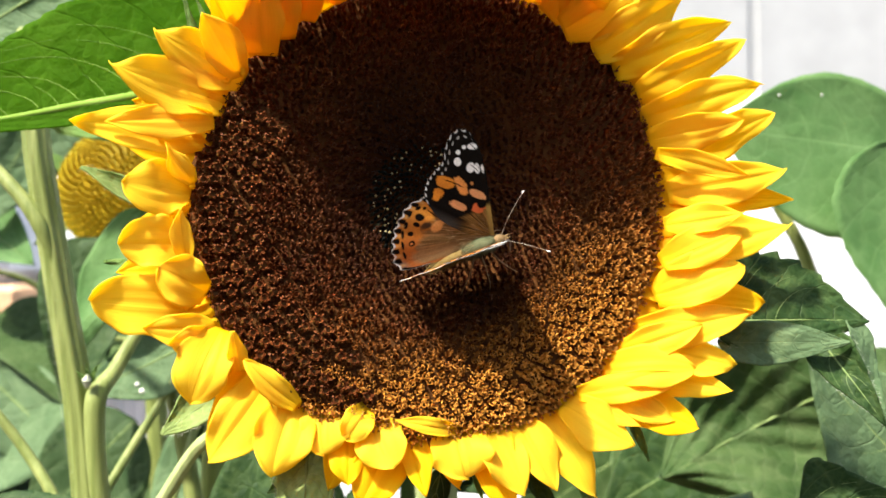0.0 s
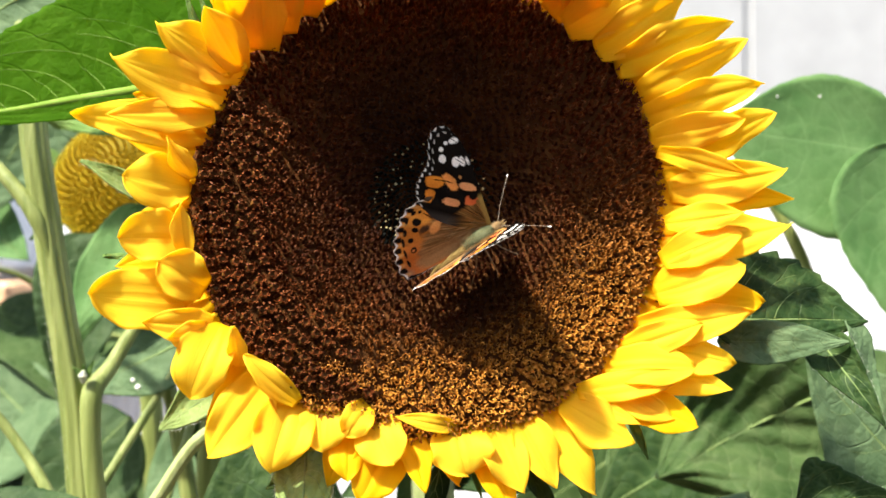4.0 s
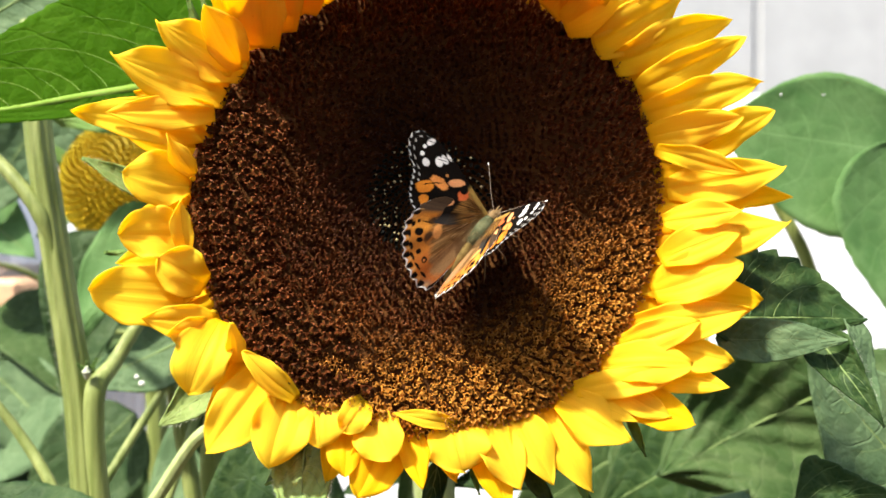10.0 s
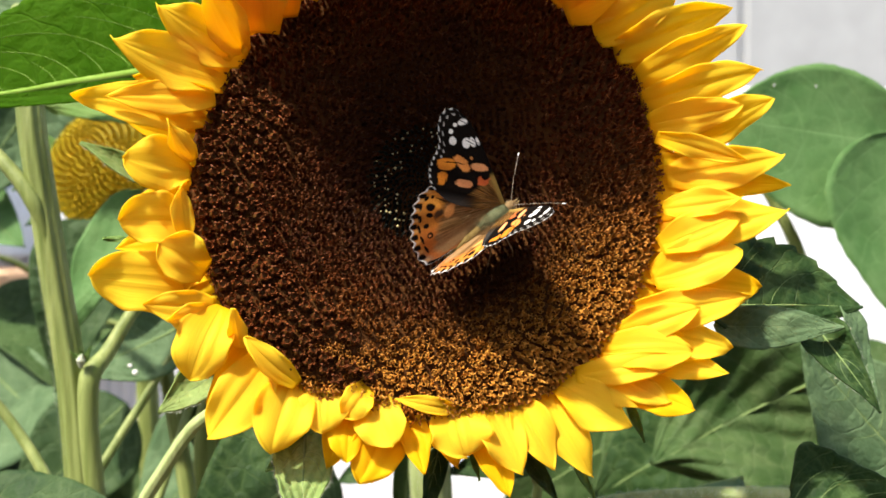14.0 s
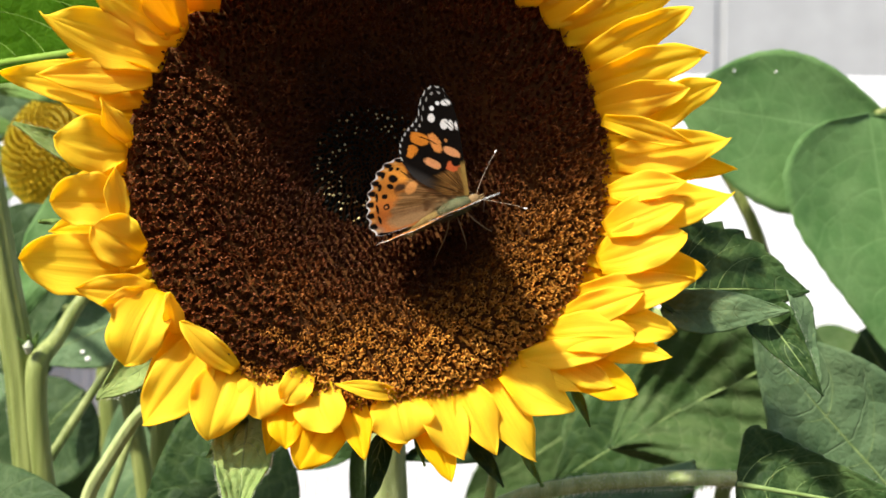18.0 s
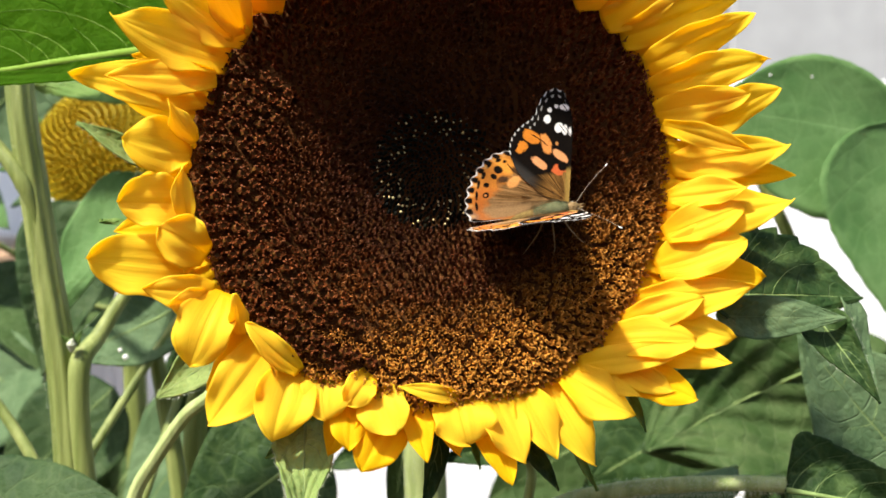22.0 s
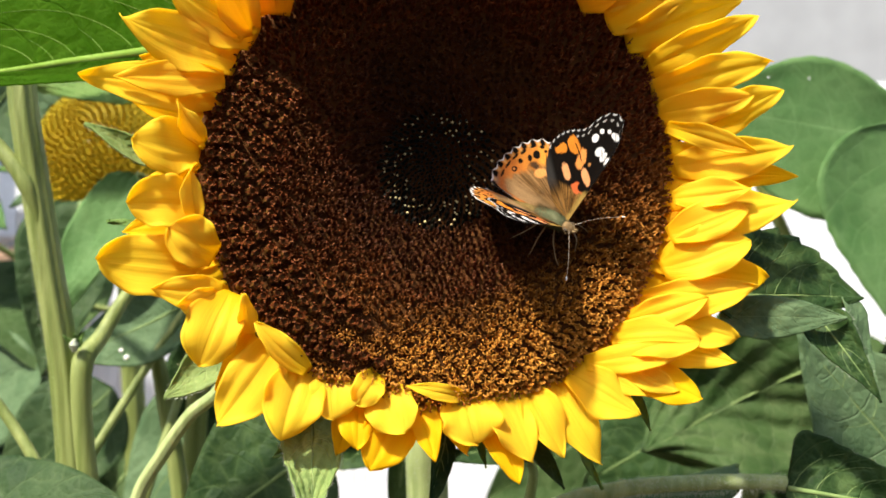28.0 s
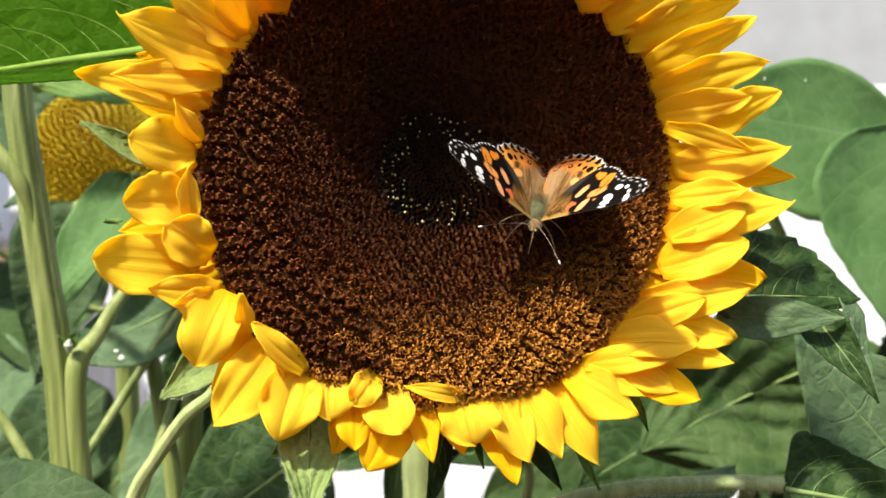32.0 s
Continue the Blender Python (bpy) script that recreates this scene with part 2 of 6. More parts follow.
# half-shade copy of the leaf green, darkened in colour for low and rear leaves
LEAF_MID_SHADE = mat_leaf("leaf_shade_green", (0.0271, 0.0559, 0.0143), (0.0573, 0.094, 0.0296), (0.139, 0.18, 0.0743), 0.15, 0.55, 6, 0.3)
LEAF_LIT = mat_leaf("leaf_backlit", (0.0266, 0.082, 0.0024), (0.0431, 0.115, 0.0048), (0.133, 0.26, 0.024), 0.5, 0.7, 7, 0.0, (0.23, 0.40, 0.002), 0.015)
LEAF_GREY = mat_leaf("leaf_grey_green", (0.0579, 0.103, 0.0452), (0.105, 0.162, 0.0759), (0.197, 0.278, 0.134), 0.2, 0.6, 5, 0.3)
# darker copy for the lower left leaves, their shade painted in
LEAF_SHADE = mat_leaf("leaf_deep_shade", (0.019, 0.0423, 0.0142), (0.0418, 0.0718, 0.0256), (0.14, 0.19, 0.08), 0.13, 0.55, 6, 0.3)
BRACT = mat_leaf("bract_green", (0.0872, 0.17, 0.036), (0.164, 0.26, 0.0639), (0.329, 0.42, 0.144), 0.25, 0.65, 4, 0.4)
BRACT_PALE = mat_leaf("bract_pale", (0.14, 0.215, 0.055), (0.25, 0.325, 0.105), (0.42, 0.47, 0.20), 0.25, 0.7, 4, 0.5)
STEM = mat_plain("stem_green", (0.110, 0.148, 0.028), (0.27, 0.305, 0.098), 260, 0.55, 0.0001, 0.25, 1500, 0.0, 0.06)
STEM_PALE = mat_plain("stem_pale", (0.20, 0.26, 0.08), (0.38, 0.43, 0.18), 260, 0.6, 0.0001, 0.25, 1500, 0.0, 0.06)
VEIN = mat_plain("leaf_vein", (0.13, 0.195, 0.055), (0.20, 0.275, 0.095), 200, 0.6, 0.0, 0.15)
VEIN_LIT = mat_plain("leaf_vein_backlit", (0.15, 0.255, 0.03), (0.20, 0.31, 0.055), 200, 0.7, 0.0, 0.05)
HAIR = mat_plain("plant_hair", (0.38, 0.42, 0.28), (0.5, 0.52, 0.38), 300, 0.6)
DISC_BED = mat_plain("disc_bed", (0.060, 0.024, 0.007), (0.090, 0.036, 0.010), 300, 0.9, 0.0002, 0.05)
FLORET = mat_floret("floret_brown", (0.070, 0.021, 0.006), (0.105, 0.032, 0.009), (0.155, 0.052, 0.016), (0.50, 0.205, 0.026))
BUD = mat_floret("floret_bud", (0.008, 0.010, 0.007), (0.018, 0.021, 0.013), (0.04, 0.04, 0.02), (0.5, 0.33, 0.05))
BUD_TIP = mat_plain("bud_tip", (0.56, 0.43, 0.13), (0.68, 0.58, 0.32), 400, 0.5)
FLORET_GOLD = mat_floret("floret_gold", (0.46, 0.40, 0.014), (0.56, 0.49, 0.02), (0.66, 0.58, 0.04), (0.5, 0.3, 0.02))
WING = mat_wing("wing_scales")
FUR = mat_plain("butterfly_fur", (0.068, 0.075, 0.030), (0.135, 0.140, 0.068), 500, 0.75, 0.0002, 0.2)
FUR_GOLD = mat_plain("butterfly_gold_fur", (0.13, 0.085, 0.024), (0.22, 0.15, 0.048), 500, 0.75, 0.0002, 0.1)
FUR_TAN = mat_plain("butterfly_tan_fur", (0.15, 0.095, 0.038), (0.28, 0.185, 0.085), 500, 0.75, 0.0002, 0.1)
FUR_WING = mat_plain("butterfly_wing_fur", (0.13, 0.075, 0.026), (0.26, 0.155, 0.062), 500, 0.75, 0.0002, 0.1)
ANTENNA = mat_plain("antenna_grey", (0.24, 0.18, 0.12), (0.34, 0.28, 0.2), 900, 0.5)
LEG = mat_plain("butterfly_leg", (0.20, 0.12, 0.05), (0.32, 0.21, 0.10), 900, 0.6)
CLUB = mat_plain("club_white", (0.8, 0.78, 0.7), (0.85, 0.82, 0.76), 900, 0.5)
EYE = mat_plain("eye_dark", (0.05, 0.04, 0.03), (0.09, 0.07, 0.05), 900, 0.2)
VINYL = mat_plain("white_vinyl", (0.78, 0.79, 0.79), (0.84, 0.85, 0.85), 5, 0.4, 0.0003)
WALL = mat_plain("grey_plaster", (0.305, 0.312, 0.314), (0.322, 0.329, 0.331), 0.7, 0.85, 0.0)
SOIL = mat_plain("soil", (0.07, 0.05, 0.03), (0.12, 0.09, 0.05), 3, 0.95, 0.01)
CLAY = mat_plain("clay", (0.55, 0.33, 0.18), (0.65, 0.42, 0.25), 9, 0.85, 0.002)
TUB = mat_plain("blue_plastic", (0.42, 0.47, 0.55), (0.52, 0.56, 0.62), 8, 0.4)
# dark surface of the added, unseen wall that deepens the shadows
BLOCKING_BRICK = mat_plain("blocking_brick", (0.17, 0.10, 0.07), (0.24, 0.15, 0.11), 6, 0.9, 0.004)
SEED = mat_floret("floret_lobe", (0.090, 0.031, 0.010), (0.130, 0.048, 0.016), (0.19, 0.082, 0.030), (0.25, 0.10, 0.02))
TUBE = mat_floret("floret_tube", (0.085, 0.048, 0.012), (0.108, 0.062, 0.015), (0.13, 0.075, 0.019), (0.2, 0.1, 0.02))
STIGMA = mat_floret("stigma_tan", (0.080, 0.026, 0.010), (0.145, 0.055, 0.022), (0.29, 0.155, 0.078), (0.64, 0.29, 0.045))


# ---- builders ----
def mesh_of(name, verts, faces, material, smooth=True, uvs=None):
    me = bpy.data.meshes.new(name)
    me.from_pydata([tuple(v) for v in verts], [], [tuple(f) for f in faces])
    if uvs is not None:
        lay = me.uv_layers.new(name="UVMap")
        loop_v = np.empty(len(me.loops), dtype=np.int32)
        me.loops.foreach_get("vertex_index", loop_v)
        lay.data.foreach_set("uv", np.asarray(uvs, dtype=np.float32)[loop_v].ravel())
    if smooth:
        me.polygons.foreach_set("use_smooth", [True] * len(me.polygons))
    me.materials.append(material)
    me.update()
    return me


def thing(name, label, category, m=None, group="", kind=""):
    ob = new(name)
    ob.empty_display_size = 0.02
    if m is not None:
        ob.matrix_world = m
    return tagged(ob, label, category, group, kind)


def put(name, me, parent=None, at=(0, 0, 0), label=""):
    ob = new(name, me)
    ob.parent = parent
    ob.location = at
    return tagged(ob, label) if label else ob


def put_w(name, me, parent, at=(0, 0, 0), label=""):
    """Like put, for a mesh laid out in the world's directions with its origin at a place in the world."""
    ob = put(name, me, parent, (0, 0, 0), label)
    ob.matrix_basis = parent.matrix_basis.inverted() @ Matrix.Translation(at)
    return ob


def sheet(nu, nv, point, thick=0.0):
    """A blade of nu x nv cells from point(a, s), a in -1..1, s in 0..1; thick gives it a second face and a rim."""
    a = np.linspace(-1, 1, nu + 1)
    s = np.linspace(0, 1, nv + 1)
    V, UV = [], []
    for j in range(nv + 1):
        for i in range(nu + 1):
            V.append(point(a[i], s[j]))
            UV.append(((a[i] + 1) / 2, s[j]))
    w = nu + 1
    Fc = [(j * w + i, j * w + i + 1, (j + 1) * w + i + 1, (j + 1) * w + i) for j in range(nv) for i in range(nu)]
    if thick:
        P = np.array(V).reshape(nv + 1, nu + 1, 3)
        da, ds = np.gradient(P, axis=1), np.gradient(P, axis=0)
        nrm = np.cross(da, ds)
        nrm /= np.maximum(np.linalg.norm(nrm, axis=2, keepdims=True), 1e-12)
        low = (P - nrm * thick).reshape(-1, 3)
        n0 = len(V)
        V = V + [tuple(p) for p in low]
        UV = UV + UV
        Fc = Fc + [tuple(n0 + k for k in f[::-1]) for f in Fc]
        rim = list(range(w)) + [j * w + nu for j in range(1, nv + 1)] + [nv * w + i for i in range(nu - 1, -1, -1)] + [j * w for j in range(nv - 1, 0, -1)]
        Fc += [(rim[k], n0 + rim[k], n0 + rim[(k + 1) % len(rim)], rim[(k + 1) % len(rim)]) for k in range(len(rim))]
    return V, Fc, UV


def tube_mesh(name, pts, radii, material, sides=12, ridges=0.0, steps=6, cap=True):
    """A round stem along a smooth line through pts."""
    pts = [Vector(p) for p in pts]
    n = len(pts)
    gap = [(pts[k + 1] - pts[k]).length for k in range(n - 1)]
    tang = []
    for k in range(n):
        d = pts[min(k + 1, n - 1)] - pts[max(k - 1, 0)]
        tang.append(d.normalized() * min(gap[max(k - 1, 0)], gap[min(k, n - 2)]))
    line, rad = [], []
    for k in range(n - 1):
        for q in range(steps):
            t = q / steps
            t2, t3 = t * t, t ** 3
            line.append(pts[k] * (2 * t3 - 3 * t2 + 1) + tang[k] * (t3 - 2 * t2 + t) + pts[k + 1] * (3 * t2 - 2 * t3) + tang[k + 1] * (t3 - t2))
            rad.append(radii[k] + (radii[k + 1] - radii[k]) * t)
    line.append(pts[-1])
    rad.append(radii[-1])
    V, Fc = [], []
    side = None
    for k, p in enumerate(line):
        d = (line[min(k + 1, len(line) - 1)] - line[max(k - 1, 0)]).normalized()
        if side is None:
            side = d.cross(Vector((0.3, 1, 0.2))).normalized()
        side = (side - d * side.dot(d)).normalized()
        up = d.cross(side)
        for i in range(sides):
            an = 2 * math.pi * i / sides
            r = rad[k] * (1 + ridges * math.cos(an * (sides // 4)))
            V.append(p + side * (math.cos(an) * r) + up * (math.sin(an) * r))
    for k in range(len(line) - 1):
        for i in range(sides):
            j = (i + 1) % sides
            Fc.append((k * sides + i, k * sides + j, (k + 1) * sides + j, (k + 1) * sides + i))
    if cap:
        Fc.append(tuple(range(sides - 1, -1, -1)))
        Fc.append(tuple((len(line) - 1) * sides + i for i in range(sides)))
    return mesh_of(name, V, Fc, material)


def hairs(parent, a, b, radius, count, length, seed):
    """Short pale bristles on a straight stretch of stem."""
    rng = random.Random(seed)
    a, b = Vector(a), Vector(b)
    d = (b - a).normalized()
    s = d.cross(Vector((0.2, 1, 0.3))).normalized()
    u = d.cross(s)
    V, Fc = [], []
    for _ in range(count):
        an, t = rng.uniform(0, 2 * math.pi), rng.random()
        out = s * math.cos(an) + u * math.sin(an)
        p = a + (b - a) * t + out * radius * 0.95
        tip = p + (out + d * rng.uniform(-0.5, 0.5)) * length * rng.uniform(0.4, 1.2)
        w = d * length * 0.05
        w2 = d.cross(out) * length * 0.05
        k = len(V)
        V += [p + w, p - w * 0.5 + w2, p - w * 0.5 - w2, tip]
        Fc += [(k, k + 1, k + 3), (k + 1, k + 2, k + 3), (k + 2, k, k + 3)]
    return tagged(put_w("hairs", mesh_of("hairs", V, Fc, HAIR), parent), kind="stuff")


def blade(base, tip, width, facing, seed=0, cup=0.1, droop=0.0, wave=0.03, heart=0.62, teeth=0.0, twist=0.0, cells=(20, 34), material=None, name="leaf", thick=0.0004, lobes=0.0, sides=(1.0, 1.0)):
    """A leaf from base to tip; facing is the way its upper side looks. Returns the mesh, placed relative to base."""
    base, tip = Vector(base), Vector(tip)
    ax = tip - base
    L = ax.length
    ax.normalize()
    nrm = Vector(facing)
    nrm = (nrm - ax * nrm.dot(ax)).normalized()
    rng = random.Random(seed)
    ph = [rng.uniform(0, 6.28) for _ in range(6)]
    nteeth = int(L / 0.006)

    def point(a, s):
        w = width / 2 * max(math.sin(math.pi * min(s, 1) ** heart), 0.0) ** 0.85
        w *= 1 + 0.05 * math.sin(5 * s + ph[0]) * (1 if a > 0 else -1)
        if teeth and abs(a) > 0.97:
            w *= 1 + teeth * ((s * nteeth) % 1.0 - 0.5)
        w *= sides[0] if a < 0 else sides[1]
        tw = twist * s
        n1 = nrm * math.cos(tw) + ax.cross(nrm) * math.sin(tw)
        ac = ax.cross(n1) * -1.0
        pucker = math.sin(21 * s + 9 * abs(a) + ph[4]) * math.sin(8 * a + ph[5] + 7 * s)
        h = cup * w * a * a + 0.16 * wave * L * pucker - droop * L * s * s + droop * L * s * 0.3
        h += wave * L * (math.sin(6 * s + 2.2 * a + ph[1]) * 0.5 + math.sin(13 * s + ph[2]) * 0.25 * abs(a) + math.sin(9 * s * (1 if a > 0 else 1.2) + ph[3]) * 0.5 * a * a)
        back = -lobes * L * abs(a) ** 1.5 * max(0.0, 1 - s * 2.5)
        return ax * (L * s + back) + ac * (w * a) + n1 * h

    V, Fc, UV = sheet(cells[0], cells[1], point, thick)
    return mesh_of(name, V, Fc, material or LEAF, True, UV), point


def vein_lines(ob, point, specs, radius, lift, material):
    """Raised pale veins on a leaf: (start along the midrib, side, how far out, how far forward)."""
    for s0, side, reach, fwd in specs:
        pts = []
        for q in np.linspace(0, 1, 7):
            a = reach * q
            p = point(side * a, min(s0 + fwd * (0.25 * a + 0.75 * a * a), 0.985))
            pts.append(Vector(p) + lift)
        put("vein", tube_mesh("vein", pts, list(np.linspace(radius, radius * 0.35, 7)), material, 5, 0, 2), ob)


def fringe(ob, point, count, length, seed):
    """Fine pale hairs round the edge of a leaf."""
    rng = random.Random(seed)
    V, Fc = [], []
    for _ in range(count):
        s, side = rng.uniform(0.04, 0.97), rng.choice((-1, 1))
        p, q = Vector(point(side, s)), Vector(point(side * 0.9, s))
        d = Vector(point(side, min(s + 0.03, 1))) - p
        out = (p - q).normalized() + d.normalized() * rng.uniform(-0.3, 0.9) + Vector((rng.uniform(-0.4, 0.4), rng.uniform(-0.6, 0.2), rng.uniform(-0.4, 0.4)))
        p = p + (q - p) * rng.uniform(0, 0.6)
        w = d.normalized() * length * 0.025
        k = len(V)
        V += [p + w, p - w, p + out.normalized() * length * rng.uniform(0.4, 1.2)]
        Fc.append((k, k + 1, k + 2))
    tagged(put("hairs", mesh_of("hairs", V, Fc, HAIR), ob), kind="stuff")


def leaf(parent, base, tip, width, facing=(0, -1, 0.2), material=None, seed=0, rib=0.0, label="", name="leaf", veins=None, vein_r=0.0003, fuzz=0, **kw):
    me, point = blade(base, tip, width, facing, seed=seed, material=material, name=name, **kw)
    ob = put_w(name, me, parent, base, label)
    if rib:
        sunk = 0.6 * rib if rib > 0.002 else 0.0
        pts = [Vector(point(0, s)) + Vector(facing).normalized() * (0.0003 - sunk * (1 - 0.85 * s)) for s in np.linspace(0, 0.97, 9)]
        put("midrib", tube_mesh("midrib", pts, [rib * (1 - 0.88 * q / 8) for q in range(9)], VEIN_LIT if material == LEAF_LIT else VEIN, 8, 0, 3), ob)
    if veins:
        vein_lines(ob, point, veins, vein_r, Vector(facing).normalized() * (vein_r * 0.35 + 0.0004), VEIN_LIT if material == LEAF_LIT else VEIN)
    if fuzz:
        fringe(ob, point, fuzz, 0.0013, seed)
    return ob


# ---- setting ----
def ground():
    V = [(x, y, 0.02 * noise.noise((x * 3, y * 3, 0)) if abs(x) < 6 and abs(y) < 6 else 0) for y in [-300, -30, *np.linspace(-5, 5, 41), 30, 300] for x in [-300, -30, *np.linspace(-5, 5, 41), 30, 300]]
    n = 45
    Fc = [(j * n + i, j * n + i + 1, (j + 1) * n + i + 1, (j + 1) * n + i) for j in range(n - 1) for i in range(n - 1)]
    tagged(put("ground", mesh_of("ground", V, Fc, SOIL)), "bare brown garden soil under the plants", "ground", kind="structure")


def box_mesh(name, x0, x1, y0, y1, z0, z1, material, bevel=0.0):
    bm = bmesh.new()
    bmesh.ops.create_cube(bm, size=1)
    for v in bm.verts:
        v.co = Vector(((x0 + x1) / 2 + v.co.x * (x1 - x0), (y0 + y1) / 2 + v.co.y * (y1 - y0), (z0 + z1) / 2 + v.co.z * (z1 - z0)))
    if bevel:
        bmesh.ops.bevel(bm, geom=bm.edges[:], offset=bevel, segments=1, affect="EDGES")
    me = bpy.data.meshes.new(name)
    bm.to_mesh(me)
    bm.free()
    me.materials.append(material)
    return me


def fence():
    f = thing("fence", "white vertical slat fence, bright in the sun", "fence", kind="structure")
    me = box_mesh("slat", -0.0089, 0.0089, -0.008, 0.008, 0.02, 1.77, VINYL, 0.0016)
    for k in range(150):
        put("slat", me, f, (-1.3 + k * 0.0195, 1.2, 0))
    for z in (0.3, 1.0, 1.6):
        put("rail", box_mesh("rail", -1.33, 1.65, 1.211, 1.24, z, z + 0.08, VINYL, 0.003), f)


def house_wall():
    w = thing("wall_house", "pale grey rendered house wall behind the fence", "wall", kind="structure")
    for x0, x1 in ((-6, 1.62), (1.66, 8)):
        put("panel", box_mesh("panel", x0, x1, 4.0, 4.2, 0, 6.0, WALL, 0.01), w)
    put("joint", box_mesh("joint", 1.6, 1.68, 4.02, 4.18, 0, 6.0, WALL), w)


def planter():
    """A clay-coloured trough with a pale blue tub on it, far behind the stems."""
    p = thing("planter", "peach-coloured clay trough standing by the fence", "planter", pose(-0.80, 1.05, 0))
    put("trough", box_mesh("trough", -0.17, 0.17, -0.1, 0.1, 0.0, 1.45, CLAY, 0.01), p)
    put("rim", box_mesh("rim", -0.185, 0.185, -0.112, 0.112, 1.41, 1.455, CLAY, 0.008), p)
    t = thing("tub", "pale blue-grey plastic tub on a clay trough", "tub", pose(-0.80, 1.05, 1.455))
    put("body", box_mesh("body", -0.15, 0.15, -0.09, 0.09, 0.0, 0.14, TUB, 0.02), t)
    put("lid", box_mesh("lid", -0.16, 0.16, -0.1, 0.1, 0.14, 0.16, TUB, 0.006), t)


# added behind the camera, never in view, to hold back light from the front
def blocking_wall():
    w = thing("wall_blocking", "unseen dark wall added behind the camera to hold back light", "wall", kind="structure")
    put("panel", box_mesh("panel", -7, 7, -2.9, -2.6, -0.02, 2.4, BLOCKING_BRICK, 0.01), w)


ground()
blocking_wall()
planter()
fence()
house_wall()


# ---- the sunflower ----
R_DISC = 0.0622
flower = thing("sunflower", "open sunflower with yellow petals round a dark brown disc", "flower", pose(-0.0029, -0.003, 1.5145, 87, 0, 5.7))


def reach(x, y):
    """Radius of the disc towards a place on it: it bulges between its top and its right side."""
    turn = math.degrees(math.atan2(y, x)) - 33
    return R_DISC * (1 + 0.085 * math.exp(-(turn / 25) ** 2) + 0.02 * max(0.0, y / math.hypot(x, y, 1e-9)))


def dome(rho):
    """Height of the disc towards its face: sunk in the middle, swollen, and falling at the rim."""
    return np.interp(rho, (0, 0.10, 0.18, 0.28, 0.40, 0.52, 0.66, 0.78, 0.88, 0.97, 1.06, 1.14), (-0.0120, -0.0112, -0.0094, -0.0062, -0.0022, 0.0010, 0.0030, 0.0032, 0.0024, 0.0006, -0.0040, -0.0080))


def lean_at(y):
    """How far the face leans: its upper part back, its lowest part forward."""
    back = y + 0.024
    return -0.15 * (back if back > 0.006 else 0.0 if back < -0.006 else (back + 0.006) ** 2 / 0.024) + 0.16 * max(0.0, -0.026 - y)


def face(x, y):
    """Height of the disc at a place on it."""
    return float(dome(math.hypot(x, y) / reach(x, y))) + lean_at(y)


def face_normal(x, y):
    e = 0.0012
    return Vector(((face(x - e, y) - face(x + e, y)) / (2 * e), (face(x, y - e) - face(x, y + e)) / (2 * e), 1)).normalized()


def disc_bed():
    V, Fc = [], []
    rings, seg = 40, 96
    for j in range(rings + 1):
        rho = 1.12 * j / rings
        for i in range(seg):
            an = 2 * math.pi * i / seg
            edge = reach(math.cos(an), math.sin(an))
            px, py = edge * rho * math.cos(an), edge * rho * math.sin(an)
            V.append((px, py, face(px, py) - (0.0009 if rho > 0.3 else 0.0016)))
    for j in range(rings):
        for i in range(seg):
            k = (i + 1) % seg
            Fc.append((j * seg + i, j * seg + k, (j + 1) * seg + k, (j + 1) * seg + i))
    n0 = len(V)
    V += [(v[0] * 0.9, v[1] * 0.9, -0.019) for v in V[-seg:]]
    V.append((0, 0, -0.026))
    for i in range(seg):
        k = (i + 1) % seg
        Fc.append((rings * seg + i, rings * seg + k, n0 + k, n0 + i))
        Fc.append((n0 + i, n0 + k, n0 + seg))
    put("disc", mesh_of("disc", V, Fc, DISC_BED), flower, label="dark receptacle of the disc")


def floret_shape(kind, seed):
    """One tubular floret, unit size: a tube whose five lobes curl out."""
    rng = random.Random(seed)
    V, Fc = [], []
    lobes = 5
    hgt, wide = {"ripe": (1.0, 0.40), "mid": (1.0, 0.34), "young": (0.9, 0.42)}[kind]
    rings = ((-0.7, 0.8), (0.2, 0.95), (0.5, 1.0)) if kind != "young" else ((-0.7, 0.8), (0.5, 1.0), (1.0, 0.75), (1.3, 0.15))
    for z, r in rings:
        for i in range(lobes):
            a = 2 * math.pi * i / lobes
            V.append((r * wide * math.cos(a), r * wide * math.sin(a), z * hgt))
    for k in range(len(rings) - 1):
        for i in range(lobes):
            j = (i + 1) % lobes
            Fc.append((k * lobes + i, k * lobes + j, (k + 1) * lobes + j, (k + 1) * lobes + i))
    if kind == "young":
        return np.array(V), Fc
    for i in range(lobes):
        a = 2 * math.pi * (i + 0.5) / lobes + rng.uniform(-0.25, 0.25)
        c, s = math.cos(a), math.sin(a)
        side = Vector((-s, c, 0))
        o = rng.uniform(0.52, 0.7) if kind == "ripe" else rng.uniform(0.36, 0.55)
        z0 = 0.48 * hgt
        line = [(wide * 0.95 * c, wide * 0.95 * s, z0), ((wide + 0.1) * c, (wide + 0.1) * s, z0 + 0.26), (o * c, o * s, z0 + 0.30), ((o + 0.08) * c, (o + 0.08) * s, z0 + rng.uniform(0.05, 0.2))]
        k = len(V)
        for p, w in zip(line, (0.20, 0.17, 0.12, 0.02)):
            V.append(tuple(Vector(p) + side * w))
            V.append(tuple(Vector(p) - side * w))
        for q in range(3):
            Fc.append((k + 2 * q, k + 2 * q + 1, k + 2 * q + 3, k + 2 * q + 2))
    return np.array(V), Fc


